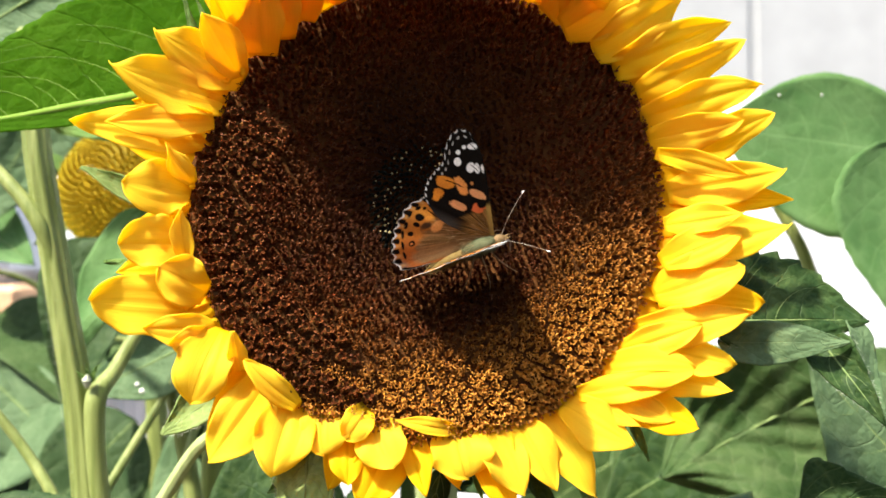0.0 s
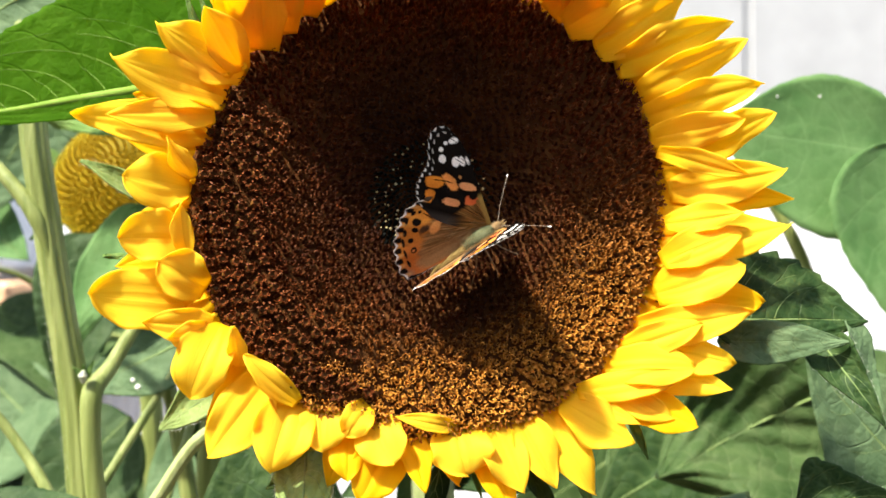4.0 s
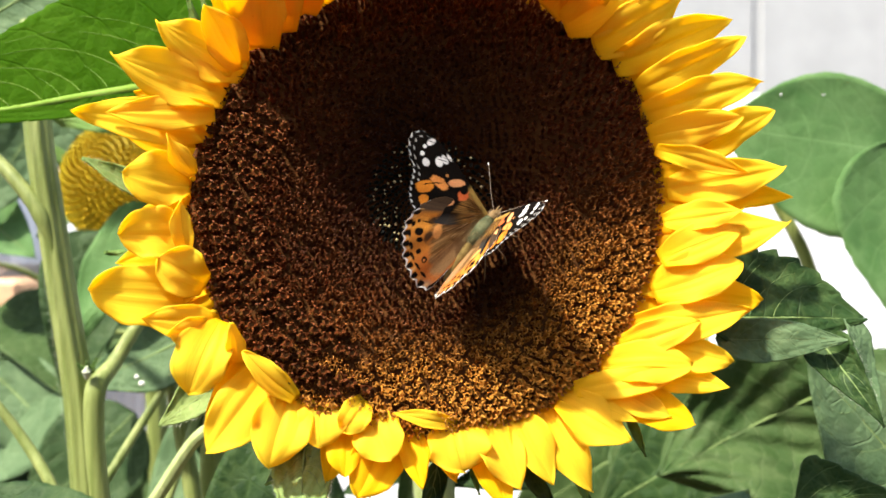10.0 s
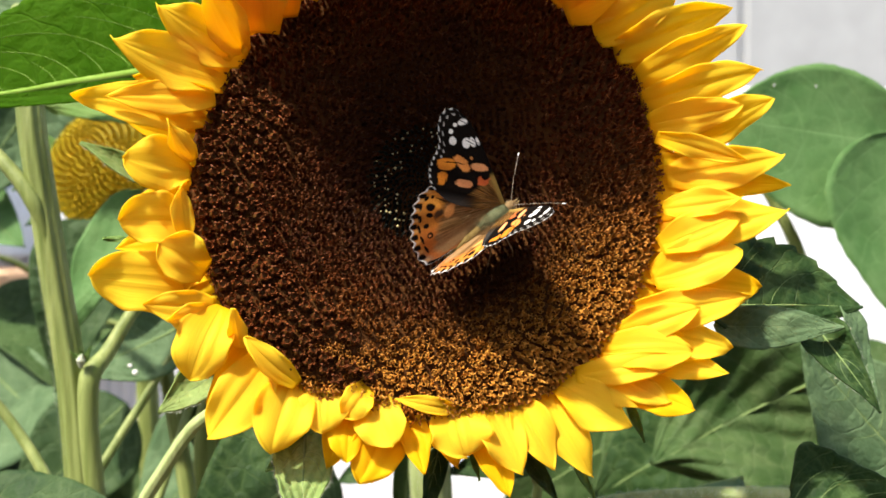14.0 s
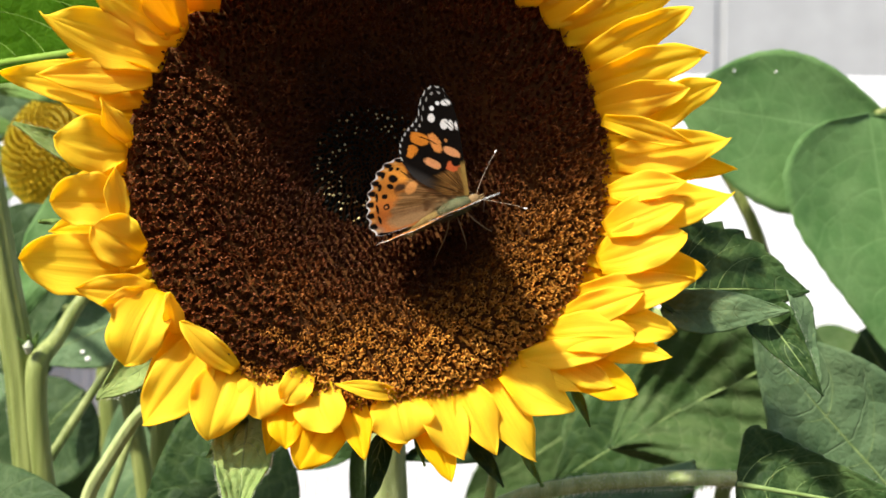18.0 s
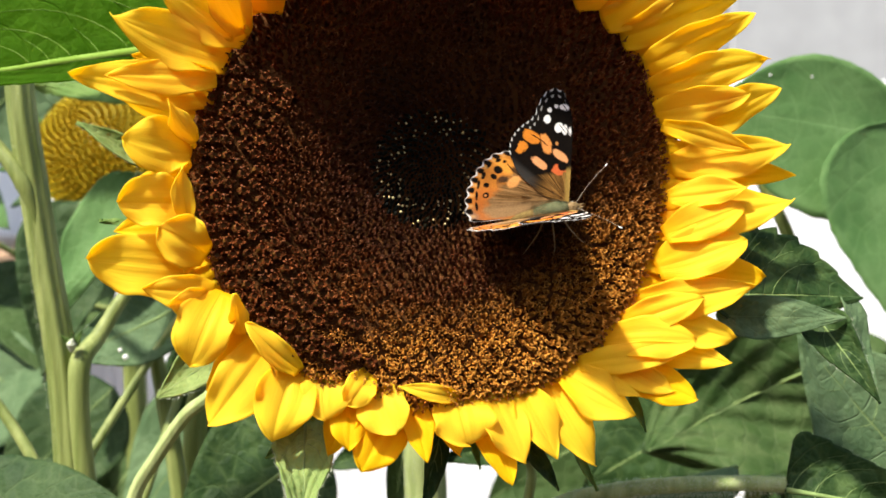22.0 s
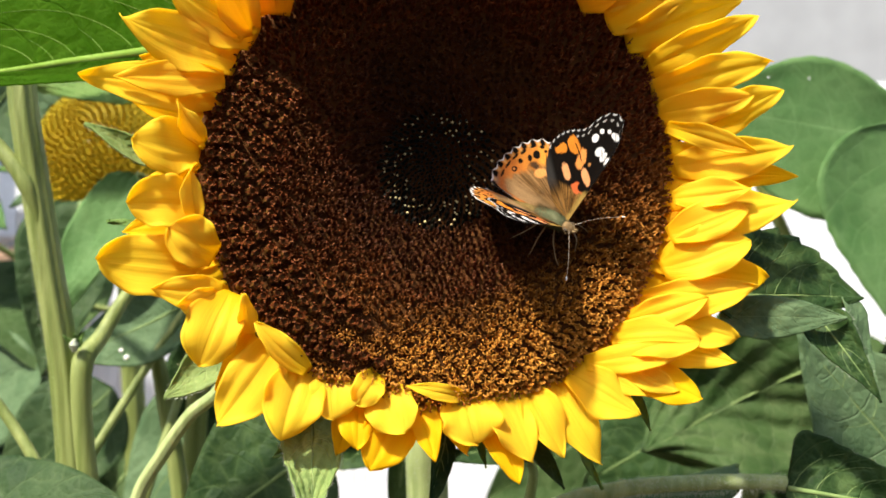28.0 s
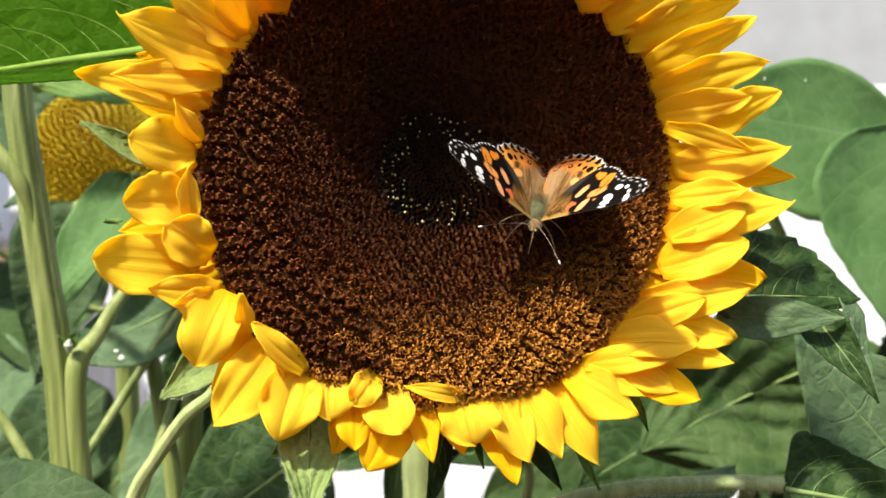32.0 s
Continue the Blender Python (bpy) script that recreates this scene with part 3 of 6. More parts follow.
def stigma_shape(seed):
    """The forked style of a floret: two fine arms that roll back on themselves."""
    rng = random.Random(seed)
    V, Fc = [], []
    a0 = rng.uniform(0, 6.28)
    for arm in (0, 1):
        a = a0 + arm * math.pi + rng.uniform(-0.5, 0.5)
        c, s = math.cos(a), math.sin(a)
        r, roll = rng.uniform(0.20, 0.30), rng.uniform(3.0, 4.6)
        line = [Vector((0, 0, 0.3)), Vector((0.05 * c, 0.05 * s, 0.95))]
        for k in range(6):
            f = math.pi - roll * k / 5
            q = r + r * math.cos(f)
            line.append(Vector(((0.07 + q) * c, (0.07 + q) * s, 1.05 + r * 1.1 * math.sin(f))) + Vector((-s, c, 0)) * 0.10 * math.sin(k))
        n0 = len(V)
        for k, p in enumerate(line):
            w = 0.064 if 0 < k < len(line) - 1 else 0.03
            d = (line[min(k + 1, len(line) - 1)] - line[max(k - 1, 0)]).normalized()
            e1 = Vector((-s, c, 0))
            e2 = d.cross(e1)
            for i in range(3):
                t = 2 * math.pi * i / 3
                V.append(tuple(p + e1 * (w * math.cos(t)) + e2 * (w * math.sin(t))))
        for k in range(len(line) - 1):
            for i in range(3):
                j = (i + 1) % 3
                Fc.append((n0 + 3 * k + i, n0 + 3 * k + j, n0 + 3 * k + 3 + j, n0 + 3 * k + 3 + i))
    return np.array(V), Fc


SHAPES = {kind: [floret_shape(kind, 10 * i + len(kind)) for i in range(5)] for kind in ("ripe", "mid", "young")}
STYLES = [stigma_shape(i) for i in range(7)]


def pollen_at(x, y):
    rho, an = math.hypot(x, y) / R_DISC, math.degrees(math.atan2(y, x))
    side = max(0.0, math.cos(math.radians(an + 68)))
    out = min(max((rho - 0.55) / 0.4, 0), 1)
    n = 0.5 + 0.5 * noise.noise((x * 90, y * 90, 3))
    return min(1.0, 1.9 * side ** 2.2 * out * (0.5 + n) + 0.10 * n * n * (1 if rho > 0.45 else 0))


def tone_at(x, y):
    """Old florets near the rim are reddish brown, those further in nearly black, in uneven patches."""
    rho = math.hypot(x, y) / R_DISC
    n = noise.noise((x * 45, y * 45, 11)) * 0.42 + noise.noise((x * 130, y * 130, 4)) * 0.30
    return min(max((rho - 0.30) / 0.62 + n, 0.0), 1.0)


def add_pollen(me, vals, tones=None):
    at = me.attributes.new("pollen", "FLOAT", "POINT")
    at.data.foreach_set("value", np.asarray(vals, dtype=np.float32))
    tn = me.attributes.new("tone", "FLOAT", "POINT")
    tn.data.foreach_set("value", np.asarray(tones if tones is not None else np.full(len(me.vertices), 0.5), dtype=np.float32))


class Heap:
    """Collects many small pieces into one mesh."""

    def __init__(self):
        self.v, self.f, self.p, self.t, self.n = [], [], [], [], 0

    def add(self, V, Fc, rot, size, at, pollen):
        self.v.append((V * size) @ np.array(rot).T + np.array(at))
        n = self.n
        self.f.extend([tuple(n + q for q in f) for f in Fc])
        self.p.append(np.full(len(V), pollen))
        self.t.append(np.full(len(V), tone_at(at[0], at[1])))
        self.n += len(V)

    def link(self, name, material, parent, label):
        me = mesh_of(name, np.concatenate(self.v), self.f, material, False)
        add_pollen(me, np.concatenate(self.p), np.concatenate(self.t))
        return tagged(put(name, me, parent, label=label), kind="stuff")


def star_floret(seed):
    """A spent floret of the outer rows: a stout tube with five lobes that curl out round a dark mouth, unit size."""
    rng = random.Random(seed)
    V, Fc, slots = [], [], []
    seg = 10
    rings = ((-1.0, 0.26), (0.0, 0.32), (0.55, 0.36), (0.90, 0.31), (0.98, 0.25), (0.80, 0.17))
    for z, r in rings:
        for i in range(seg):
            a = 2 * math.pi * i / seg
            q = r * (1 + 0.08 * math.cos(5 * a))
            V.append((q * math.cos(a), q * math.sin(a), z))
    for k in range(len(rings) - 1):
        for i in range(seg):
            j = (i + 1) % seg
            Fc.append((k * seg + i, k * seg + j, (k + 1) * seg + j, (k + 1) * seg + i))
            slots.append(0 if k < 3 else 1)
    Fc.append(tuple(5 * seg + i for i in range(seg)))
    slots.append(0)
    for i in range(5):
        a = 2 * math.pi * (i + 0.5) / 5 + rng.uniform(-0.2, 0.2)
        c, s = math.cos(a), math.sin(a)
        side = Vector((-s, c, 0))
        o = rng.uniform(0.42, 0.56)
        line = [(0.29 * c, 0.29 * s, 0.93), (0.37 * c, 0.37 * s, rng.uniform(1.08, 1.25)), (o * c, o * s, 1.06), ((o + 0.05) * c, (o + 0.05) * s, 0.90 + rng.uniform(-0.08, 0.06))]
        k = len(V)
        for p, w in zip(line, (0.10, 0.085, 0.055, 0.015)):
            V += [tuple(Vector(p) + side * w), tuple(Vector(p) - side * w), tuple(Vector(p) * 0.94)]
        for q in range(3):
            b = k + 3 * q
            Fc += [(b, b + 1, b + 4, b + 3), (b + 1, b + 2, b + 5, b + 4), (b + 2, b, b + 3, b + 5)]
            slots += [1, 1, 1]
    return np.array(V), Fc, slots


def spent(deg, rho, wobble=0.0):
    """Whether a place on the disc lies in the outer rows of spent florets, which run round all but the younger side."""
    return rho > 0.72 - 0.0011 * abs(deg - 195) + 0.02 * math.sin(math.radians(deg * 4)) + wobble + max(0.0, abs(deg - 195) - 45) * 0.006 and 150 < deg < 244 + 12 * math.sin(rho * 40 + deg * 0.12)


def florets():
    rng = random.Random(5)
    N = 3700
    golden = math.pi * (3 - math.sqrt(5))
    open_heap, bud_heap, style_heap = Heap(), Heap(), Heap()
    tips_v, tips_f = [], []
    unit = R_DISC * math.sqrt(3.83 / N)
    for i in range(N):
        rho = ((i + 0.5) / N) ** 0.61
        an = i * golden
        stray = 0.0 if rho < 0.27 else 0.00042
        edge = reach(math.cos(an), math.sin(an))
        x, y = edge * rho * math.cos(an) + rng.uniform(-stray, stray), edge * rho * math.sin(an) + rng.uniform(-stray, stray)
        z = face(x, y)
        deg = math.degrees(math.atan2(y, x)) % 360
        old = spent(deg, rho, rng.uniform(-0.015, 0.015))
        nrm = face_normal(x, y)
        kind = "young" if rho < 0.27 else ("ripe" if rho > 0.93 else "mid")
        nrm = (nrm + Vector((rng.uniform(-1, 1), rng.uniform(-1, 1), 0)) * (0.12 if kind == "ripe" else 0.30)).normalized()
        size = unit * rho ** 0.2 * {"young": 0.9, "mid": 0.96, "ripe": 0.98}[kind] * rng.uniform(0.80, 1.2)
        rot = nrm.to_track_quat("Z", "Y").to_matrix() @ Matrix.Rotation(rng.uniform(0, 6.28), 3, "Z")
        if old:
            # young leftovers low down between the spent florets
            size, z = size * 0.85, z - 0.0016
        pol = pollen_at(x, y)
        V, Fc = rng.choice(SHAPES[kind])
        (bud_heap if kind == "young" else open_heap).add(V, Fc, rot, size, (x, y, z), pol)
        if rho < 0.955 and not old and (kind == "mid" or rng.random() < 0.5):
            V, Fc = rng.choice(STYLES)
            style_heap.add(V, Fc, rot, size * rng.uniform(0.85, 1.12), (x, y, z), pol)
        if 0.15 < rho < 0.26 and rng.random() < (0.5 if y < -0.004 else 0.42):
            c, r = np.array((x, y, z)) + np.array(nrm) * size * 1.35, size * rng.uniform(0.20, 0.34)
            b = len(tips_v)
            tips_v += [tuple(c + r * np.array(d)) for d in ((1, 0, 0), (0, 1, 0), (-1, 0, 0), (0, -1, 0), (0, 0, 1.2), (0, 0, -1))]
            tips_f += [(b, b + 1, b + 4), (b + 1, b + 2, b + 4), (b + 2, b + 3, b + 4), (b + 3, b, b + 4), (b + 1, b, b + 5), (b + 2, b + 1, b + 5), (b + 3, b + 2, b + 5), (b, b + 3, b + 5)]
    open_heap.link("floret_field", FLORET, flower, "dark brown disc florets")
    bud_heap.link("bud_field", BUD, flower, "dark green unopened florets")
    style_heap.link("stigma_field", STIGMA, flower, "curled tan stigmas on the disc")
    tagged(put("bud_tip", mesh_of("bud_tip", tips_v, tips_f, BUD_TIP), flower, label="pale yellow tips of young florets"), kind="stuff")
    meshes = []
    for i in range(6):
        V, Fc, slots = star_floret(i)
        me = mesh_of("floret", V * 0.0033, Fc, TUBE, False)
        me.materials.append(SEED)
        me.polygons.foreach_set("material_index", slots)
        add_pollen(me, np.full(len(V), 0.05), np.full(len(V), (0.35, 0.45, 0.55, 0.62, 0.7, 0.8)[i]))
        meshes.append(me)
    for row, rho in enumerate((0.685, 0.742, 0.799, 0.854, 0.907, 0.957)):
        count = round(2 * math.pi * rho * R_DISC / 0.0038)
        for i in range(count):
            an = 2 * math.pi * (i + 0.5 * (row % 2) + rng.uniform(-0.14, 0.14)) / count
            q = rho + rng.uniform(-0.010, 0.010)
            if not spent(math.degrees(an) % 360, q):
                continue
            x, y = R_DISC * q * math.cos(an), R_DISC * q * math.sin(an)
            lean = (Vector((-0.30 * math.cos(an), -0.30 * math.sin(an), 1)) + Vector((rng.uniform(-1, 1), rng.uniform(-1, 1), 0)) * 0.10).normalized()
            ob = put("floret", meshes[rng.randrange(6)], flower)
            ob.matrix_basis = Matrix.Translation((x, y, face(x, y) - 0.0007)) @ lean.to_track_quat("Z", "Y").to_matrix().to_4x4() @ Matrix.Rotation(rng.uniform(0, 6.28), 4, "Z")


disc_bed()
florets()


def petal(base, tip, width, lay=0.0, arch=2.0, cup=0.12, twist=0.0, lift=0.0, back=False, blunt=0.0, seed=None):
    """A ray petal; base and tip in mm on the flower's face, lay its height there."""
    (u0, v0), (u1, v1) = base, tip
    # the petals follow the disc, whose upper part leans back
    back_off = max(0.0, v0 + 24) * (0.13 if back else 0.075) - 0.13 * max(0.0, -26 - v0)
    tuck = 1 + back_off / 205 - (0.035 if u0 < 0 else 0.0) * min(1.0, max(0.0, v0 / 30))
    # those of the upper half bow forward, so that the light comes through them
    bow = 0.0 if back else (0.34 * max(0.0, v1 - v0) + 0.11 * max(0.0, u0 - u1)) * min(1.0, max(0.0, v0 / 15))
    away = 1 + (back_off - bow) / 205
    u0, v0, u1, v1 = u0 * tuck, v0 * tuck, u1 * away, v1 * away
    # those of the right side turn their face up below, and down above
    roll = max(0.0, (u1 - u0) / math.hypot(u1 - u0, v1 - v0)) * min(0.35, max(-0.30, v0 / 38))
    seed = seed if seed is not None else int(abs(u0 * 13 + v1 * 7))
    rng = random.Random(seed)
    L = math.hypot(u1 - u0, v1 - v0)
    ax = Vector(((u1 - u0) / L, (v1 - v0) / L, 0))
    pr = Vector((-ax.y, ax.x, 0))
    n = Vector((0, 0, 1))
    ph = [rng.uniform(0, 6.28) for _ in range(4)]
    asym = rng.uniform(-0.14, 0.14)
    curl = rng.uniform(-2.5, 1.5)

    def point(a, s):
        if s < 0.42:
            w = 0.5 + 0.5 * math.sin(s / 0.42 * math.pi / 2)
        else:
            w = max(1 - ((s - 0.42) / 0.58) ** (1.75 + 0.7 * blunt), 0) ** (0.92 - 0.25 * blunt)
        w *= width / 2 * (1 + asym * a * math.sin(3 * s))
        tw = twist * s + 0.10 * math.sin(ph[0]) + roll
        ac = pr * math.cos(tw) + n * math.sin(tw)
        up = n * math.cos(tw) - pr * math.sin(tw)
        h = 0.42 * cup * width * (a * a - 0.3) * (1 - 0.6 * s)
        fold = math.sin(math.pi * min(s * 1.05, 1))
        h += 0.030 * width * (abs(math.sin(1.5 * math.pi * a + 0.4 * ph[1])) - 0.5) * fold
        h += 0.045 * width * math.sin(7 * s + ph[2]) * a + 0.02 * L * math.sin(5 * s + ph[3])
        h += 0.10 * width * abs(a) ** 3 * math.sin((8 if a > 0 else 11) * s + ph[3]) - 0.045 * width * math.exp(-(a / 0.10) ** 2) * fold
        w *= 1 + 0.035 * abs(a) * math.sin((19 if a > 0 else 16) * s + ph[0])
        rise = lay - back_off - 2.8 + (8.5 - 0.7 * lay) * s + arch * 0.5 * math.sin(math.pi * s) + lift * s * s + bow * s + curl * s ** 4
        bend = 0.03 * L * math.sin(2.5 * s + ph[2]) * s
        p = Vector((u0, v0, rise)) + ax * (L * s) + pr * bend + ac * (w * a) + up * h
        return (p - Vector((u0, v0, 0))) * 0.001

    V, Fc, UV = sheet(20, 24, point, 0.00022)
    return put("petal", mesh_of("petal", V, Fc, PETAL_BACK if back else PETAL, True, UV), flower, (u0 * 0.001, v0 * 0.001, 0))


def petals():
    # the left side, from the top down
    petal((-46.6, 39.9), (-54.5, 53.9), 13, 1.5, 3)
    petal((-49.9, 33.9), (-57, 45.4), 11, 3, 3, 0.2)
    petal((-44.1, 39.6), (-44.7, 58.6), 14, 3, 3)
    petal((-39.3, 44.2), (-41.2, 62.4), 14.5, 2, 3)
    petal((-33.9, 49.4), (-32.7, 67.1), 14, 3, 3)
    petal((-49.5, 32.8), (-69.1, 42.1), 14, 1, 2)
    petal((-53.7, 26.3), (-79.2, 33.3), 14.5, 2, 2)
    petal((-57, 17.4), (-88.5, 19.4), 12.5, 0.5, 2)
    petal((-56.3, 21.1), (-80, 18.9), 9, 3.5, 2)
    petal((-60.1, 4.5), (-66, 13.4), 6, 4.5, 2, 0.3, 1.2)
    petal((-61.1, 1.8), (-75.3, 3.2), 14, 3, 4, 0.3, 0, 2, blunt=0.8)
    petal((-61.2, -15.7), (-62.5, -2.3), 5.5, 5.5, 1.5, 0.2, 0.9)
    petal((-60.9, -11), (-76.7, -10.8), 13.5, 2.5, 4, 0.3, 0, 2, blunt=0.6)
    petal((-57, -23.7), (-67.6, -17.4), 12.5, 4.5, 2.5, 0.25, 0, 0, blunt=0.8)
    petal((-59.4, -27.3), (-83.6, -24.3), 15.5, 0.5, 3, 0.12, blunt=1.0)
    petal((-55.1, -32.8), (-71.1, -31.5), 8.5, 3.5, 2)
    petal((-55, -36), (-65.1, -35.4), 9, 1.5, 2)
    petal((-53.2, -32.8), (-60.4, -50.6), 14, 4, 4, 0.18, blunt=0.8)
    petal((-48.6, -43.3), (-49.7, -33.1), 5, 5, 1, 0.2, 0.8)
    petal((-34.5, -52.7), (-47.7, -40.9), 6.5, 5.5, 1.5, 0.25, 0.7, blunt=0.6)
    # where a petal's foot curls over the rim of the disc
    for u, v, side in ((-48.7, 35.0, 1), (-57.3, 28.6, 1), (-59.6, 20.3, -1), (-61.6, 4.8, 1), (-62.6, -2.2, -1), (-53.5, 31.2, -1)):
        foot = np.array((u, v)) / math.hypot(u, v)
        turn = np.array((-foot[1], foot[0])) * side
        z = lean_at(v * 0.001) * 1000 * 0.55
        line = [(*(np.array((u, v)) + foot * a + turn * b), z + h) for a, b, h in ((7, -1.6, -2.5), (3.5, -0.9, 0.6), (0.8, -0.2, 1.8), (-0.9, 0.7, 1.6), (-0.6, 1.6, 1.9))]
        put("petal_curl", tube_mesh("petal_curl", [tuple(q * 0.001 for q in p) for p in line], [0.0012, 0.0012, 0.0008, 0.0006, 0.0007], PETAL, 10, 0, 5), flower)
    # the lower rim
    petal((-41.7, -45.5), (-55.1, -65.3), 14.5, 2, 3, 0.15, blunt=0.4)
    petal((-35.7, -50.7), (-40.4, -69.2), 15, 3, 3, 0.16, blunt=0.3)
    petal((-28.5, -50.8), (-28.3, -64.4), 12.5, 1.5, 2, 0.15, blunt=1.0)
    petal((-16.8, -53.2), (-23, -60.8), 8, 4.5, 2.5, 0.3, blunt=1)
    petal((-22.4, -59.3), (-22.2, -72.2), 9.5, -0.5, 2, back=True, blunt=0.4)
    petal((-11, -61.3), (-19.1, -77.8), 13.5, -1.5, 2, back=True, blunt=0.5)
    petal((-16.1, -56.5), (-11, -67.6), 12.5, 3, 4, 0.25, blunt=1)
    petal((-8.3, -58.7), (-3.1, -75), 8, 1.5, 2, back=True)
    petal((6, -59.9), (-10.5, -56.9), 4.5, 5, 1.5, 0.3, 0.5)
    petal((5.3, -59), (6.9, -71.3), 15.5, 3.5, 4, 0.28, blunt=1.2)
    petal((12, -63.3), (18.3, -82.1), 9.5, -1, 2, back=True)
    petal((12.8, -57.7), (21.9, -75.7), 12, 3, 3, 0.15)
    petal((21.1, -56.8), (29.5, -75.3), 10.5, 2, 3, 0.15)
    petal((27.9, -55.5), (40.9, -77.7), 11, 1, 3, 0.12)
    petal((33.3, -54.1), (50.2, -64.8), 12.5, 3, 3, 0.14)
    petal((33.3, -51.9), (51.9, -60.2), 6, 1.5, 2)
    # the right side, upwards
    petal((47.2, -50.9), (67, -61.2), 11, 0, 3, back=True, blunt=0.7)
    petal((44.9, -49.4), (61.6, -58.7), 8.5, 2, 3)
    petal((37.2, -51.9), (66, -46.3), 8, 4, 3, 0.15)
    petal((44.7, -45.8), (67.1, -44.2), 11.5, 3, 4, 0.2, blunt=0.8)
    petal((54.3, -47), (76.4, -51.3), 9.5, -0.5, 2)
    petal((57.6, -40.2), (79.1, -45.1), 11.5, 0.5, 3, blunt=0.3)
    petal((49, -40.8), (70.5, -34.2), 9, 3.5, 3)
    petal((53, -35.6), (84.1, -31.5), 11, 2, 3)
    petal((62.6, -26.5), (87, -27.5), 12.5, -0.5, 3, back=True, blunt=0.6)
    petal((59.4, -25.7), (81.6, -19.1), 14, 3.5, 4, 0.16, blunt=0.5)
    petal((61.2, -17.3), (83.1, -9.4), 11, 4.5, 4, 0.16)
    petal((62, -14.2), (94, -8.9), 13.5, 2, 3)
    petal((62.2, -7.3), (80.9, -4.4), 8.5, 4.5, 3, 0.2)
    petal((65.5, -0.3), (96.9, -0.6), 8.5, 0, 2, back=True)
    petal((64.8, 2), (94.8, 7.8), 12, 1.5, 2.5)
    petal((60.5, 12.4), (83.5, 5.3), 6.5, 5, 3, 0.2)
    petal((68.2, 11.4), (92.6, 22.3), 12, 0, 2)
    petal((59.4, 16), (83.1, 20.9), 10.5, 2.5, 3)
    petal((58, 22.2), (88.9, 30.2), 11.5, 1.5, 3)
    petal((57, 28.5), (83.5, 42.5), 11, 2.5, 3)
    petal((50.3, 36.7), (81.8, 46.5), 13, 1, 3)
    petal((44.8, 40.8), (68.2, 53.5), 14, 2, 3)
    petal((36.9, 46), (58.1, 57.7), 15, 3, 3)
    petal((33.1, 50.3), (46.6, 65), 14, 2, 3)
    # across the top, mostly unseen: bowed forward as an added hood shading the disc
    for k in range(13):
        an = math.radians(52 + 6.4 * k)
        r1 = 76 + 3 * math.sin(k * 2.3)
        over_rim = max(0.0, 1 - k / 8)
        r0 = 60 + 2 * over_rim
        petal((r0 * math.cos(an), r0 * math.sin(an)), (r1 * math.cos(an + 0.03), r1 * math.sin(an + 0.03)), 15 + 5 * (k > 1), 2 * (k % 2), 5, lift=9 + 21 * math.sin(math.pi * (k + 0.7) / 13.4) + 8 * (k < 7) + 6 * (k > 8), blunt=1.2 * (k > 1))
    # the rear ring, mostly hidden
    for k in range(44):
        an = math.radians(k * 8.18 + 3)
        r1 = 77 + 4 * math.sin(k * 1.7)
        petal((55 * math.cos(an), 55 * math.sin(an)), (r1 * math.cos(an + 0.03), r1 * math.sin(an + 0.03)), 11, -3.5, 1.5, back=True, lift=-5)


petals()


def stalk(parent, pts, radii, material=None, name="stem", sides=32, ridges=0.035, label=""):
    return put_w(name, tube_mesh(name, [Vector(p) - Vector(pts[0]) for p in pts], radii, material or STEM, sides, ridges), parent, pts[0], label)


# the sunflower's own stem, bracts and leaves
FACE = (0, -1, 0.2)
stalk(flower, [(-0.002, 0.030, 1.513), (-0.002, 0.062, 1.512), (-0.003, 0.09, 1.49), (-0.0036, 0.1, 1.4111), (-0.0028, 0.102, 1.3926), (0.0, 0.10, 1.2), (0.0, 0.09, -0.02)], [0.014, 0.011, 0.0085, 0.0080, 0.0080, 0.009, 0.012], STEM_PALE)
hairs(flower, (-0.0036, 0.1, 1.4111), (-0.0028, 0.102, 1.3926), 0.0080, 600, 0.0014, 3)
leaf(flower, (-0.0365, 0.002, 1.4473), (-0.0329, -0.03, 1.4269), 0.0165, (0.1, -1, 0.5), BRACT_PALE, 1, 0.0005, cup=0.55, name="bract", wave=0.07, heart=0.42, teeth=0.10, fuzz=1100, cells=(24, 40), veins=[(0.08, 1, 0.8, 0.5), (0.08, -1, 0.8, 0.5), (0.25, 1, 0.8, 0.4), (0.25, -1, 0.8, 0.4)], vein_r=0.0002, label="pale hairy bract hanging from the flower head")
leaf(flower, (-0.0377, 0.002, 1.4458), (-0.0458, -0.004, 1.4384), 0.0067, (0.4, -1, 0.2), BRACT, 2, cup=0.7, name="bract", wave=0.06, fuzz=120)
leaf(flower, (-0.0322, 0.004, 1.4441), (-0.0356, 0, 1.4403), 0.0034, FACE, BRACT, 3, cup=0.5, name="bract")
leaf(flower, (-0.0013, 0.003, 1.4429), (-0.0048, -0.001, 1.4252), 0.0076, (0.5, -1, 0), LEAF_DARK_SHADED, 4, 0.0003, cup=0.5, name="bract", wave=0.05, veins=[(0.1, 1, 0.8, 0.6), (0.1, -1, 0.8, 0.6), (0.35, 1, 0.8, 0.5), (0.35, -1, 0.8, 0.5)], vein_r=0.00012)
leaf(flower, (0.0219, 0.006, 1.4422), (0.0318, 0.004, 1.4276), 0.0052, FACE, LEAF_DARK_SHADED, 5, cup=0.5, name="bract")
leaf(flower, (0.0508, 0.006, 1.4548), (0.0553, 0.004, 1.4438), 0.0030, FACE, BRACT, 6, cup=0.5, name="bract")
leaf(flower, (0.036, 0.006, 1.4391), (0.0426, 0.005, 1.4272), 0.0027, FACE, BRACT, 7, cup=0.5, name="bract")
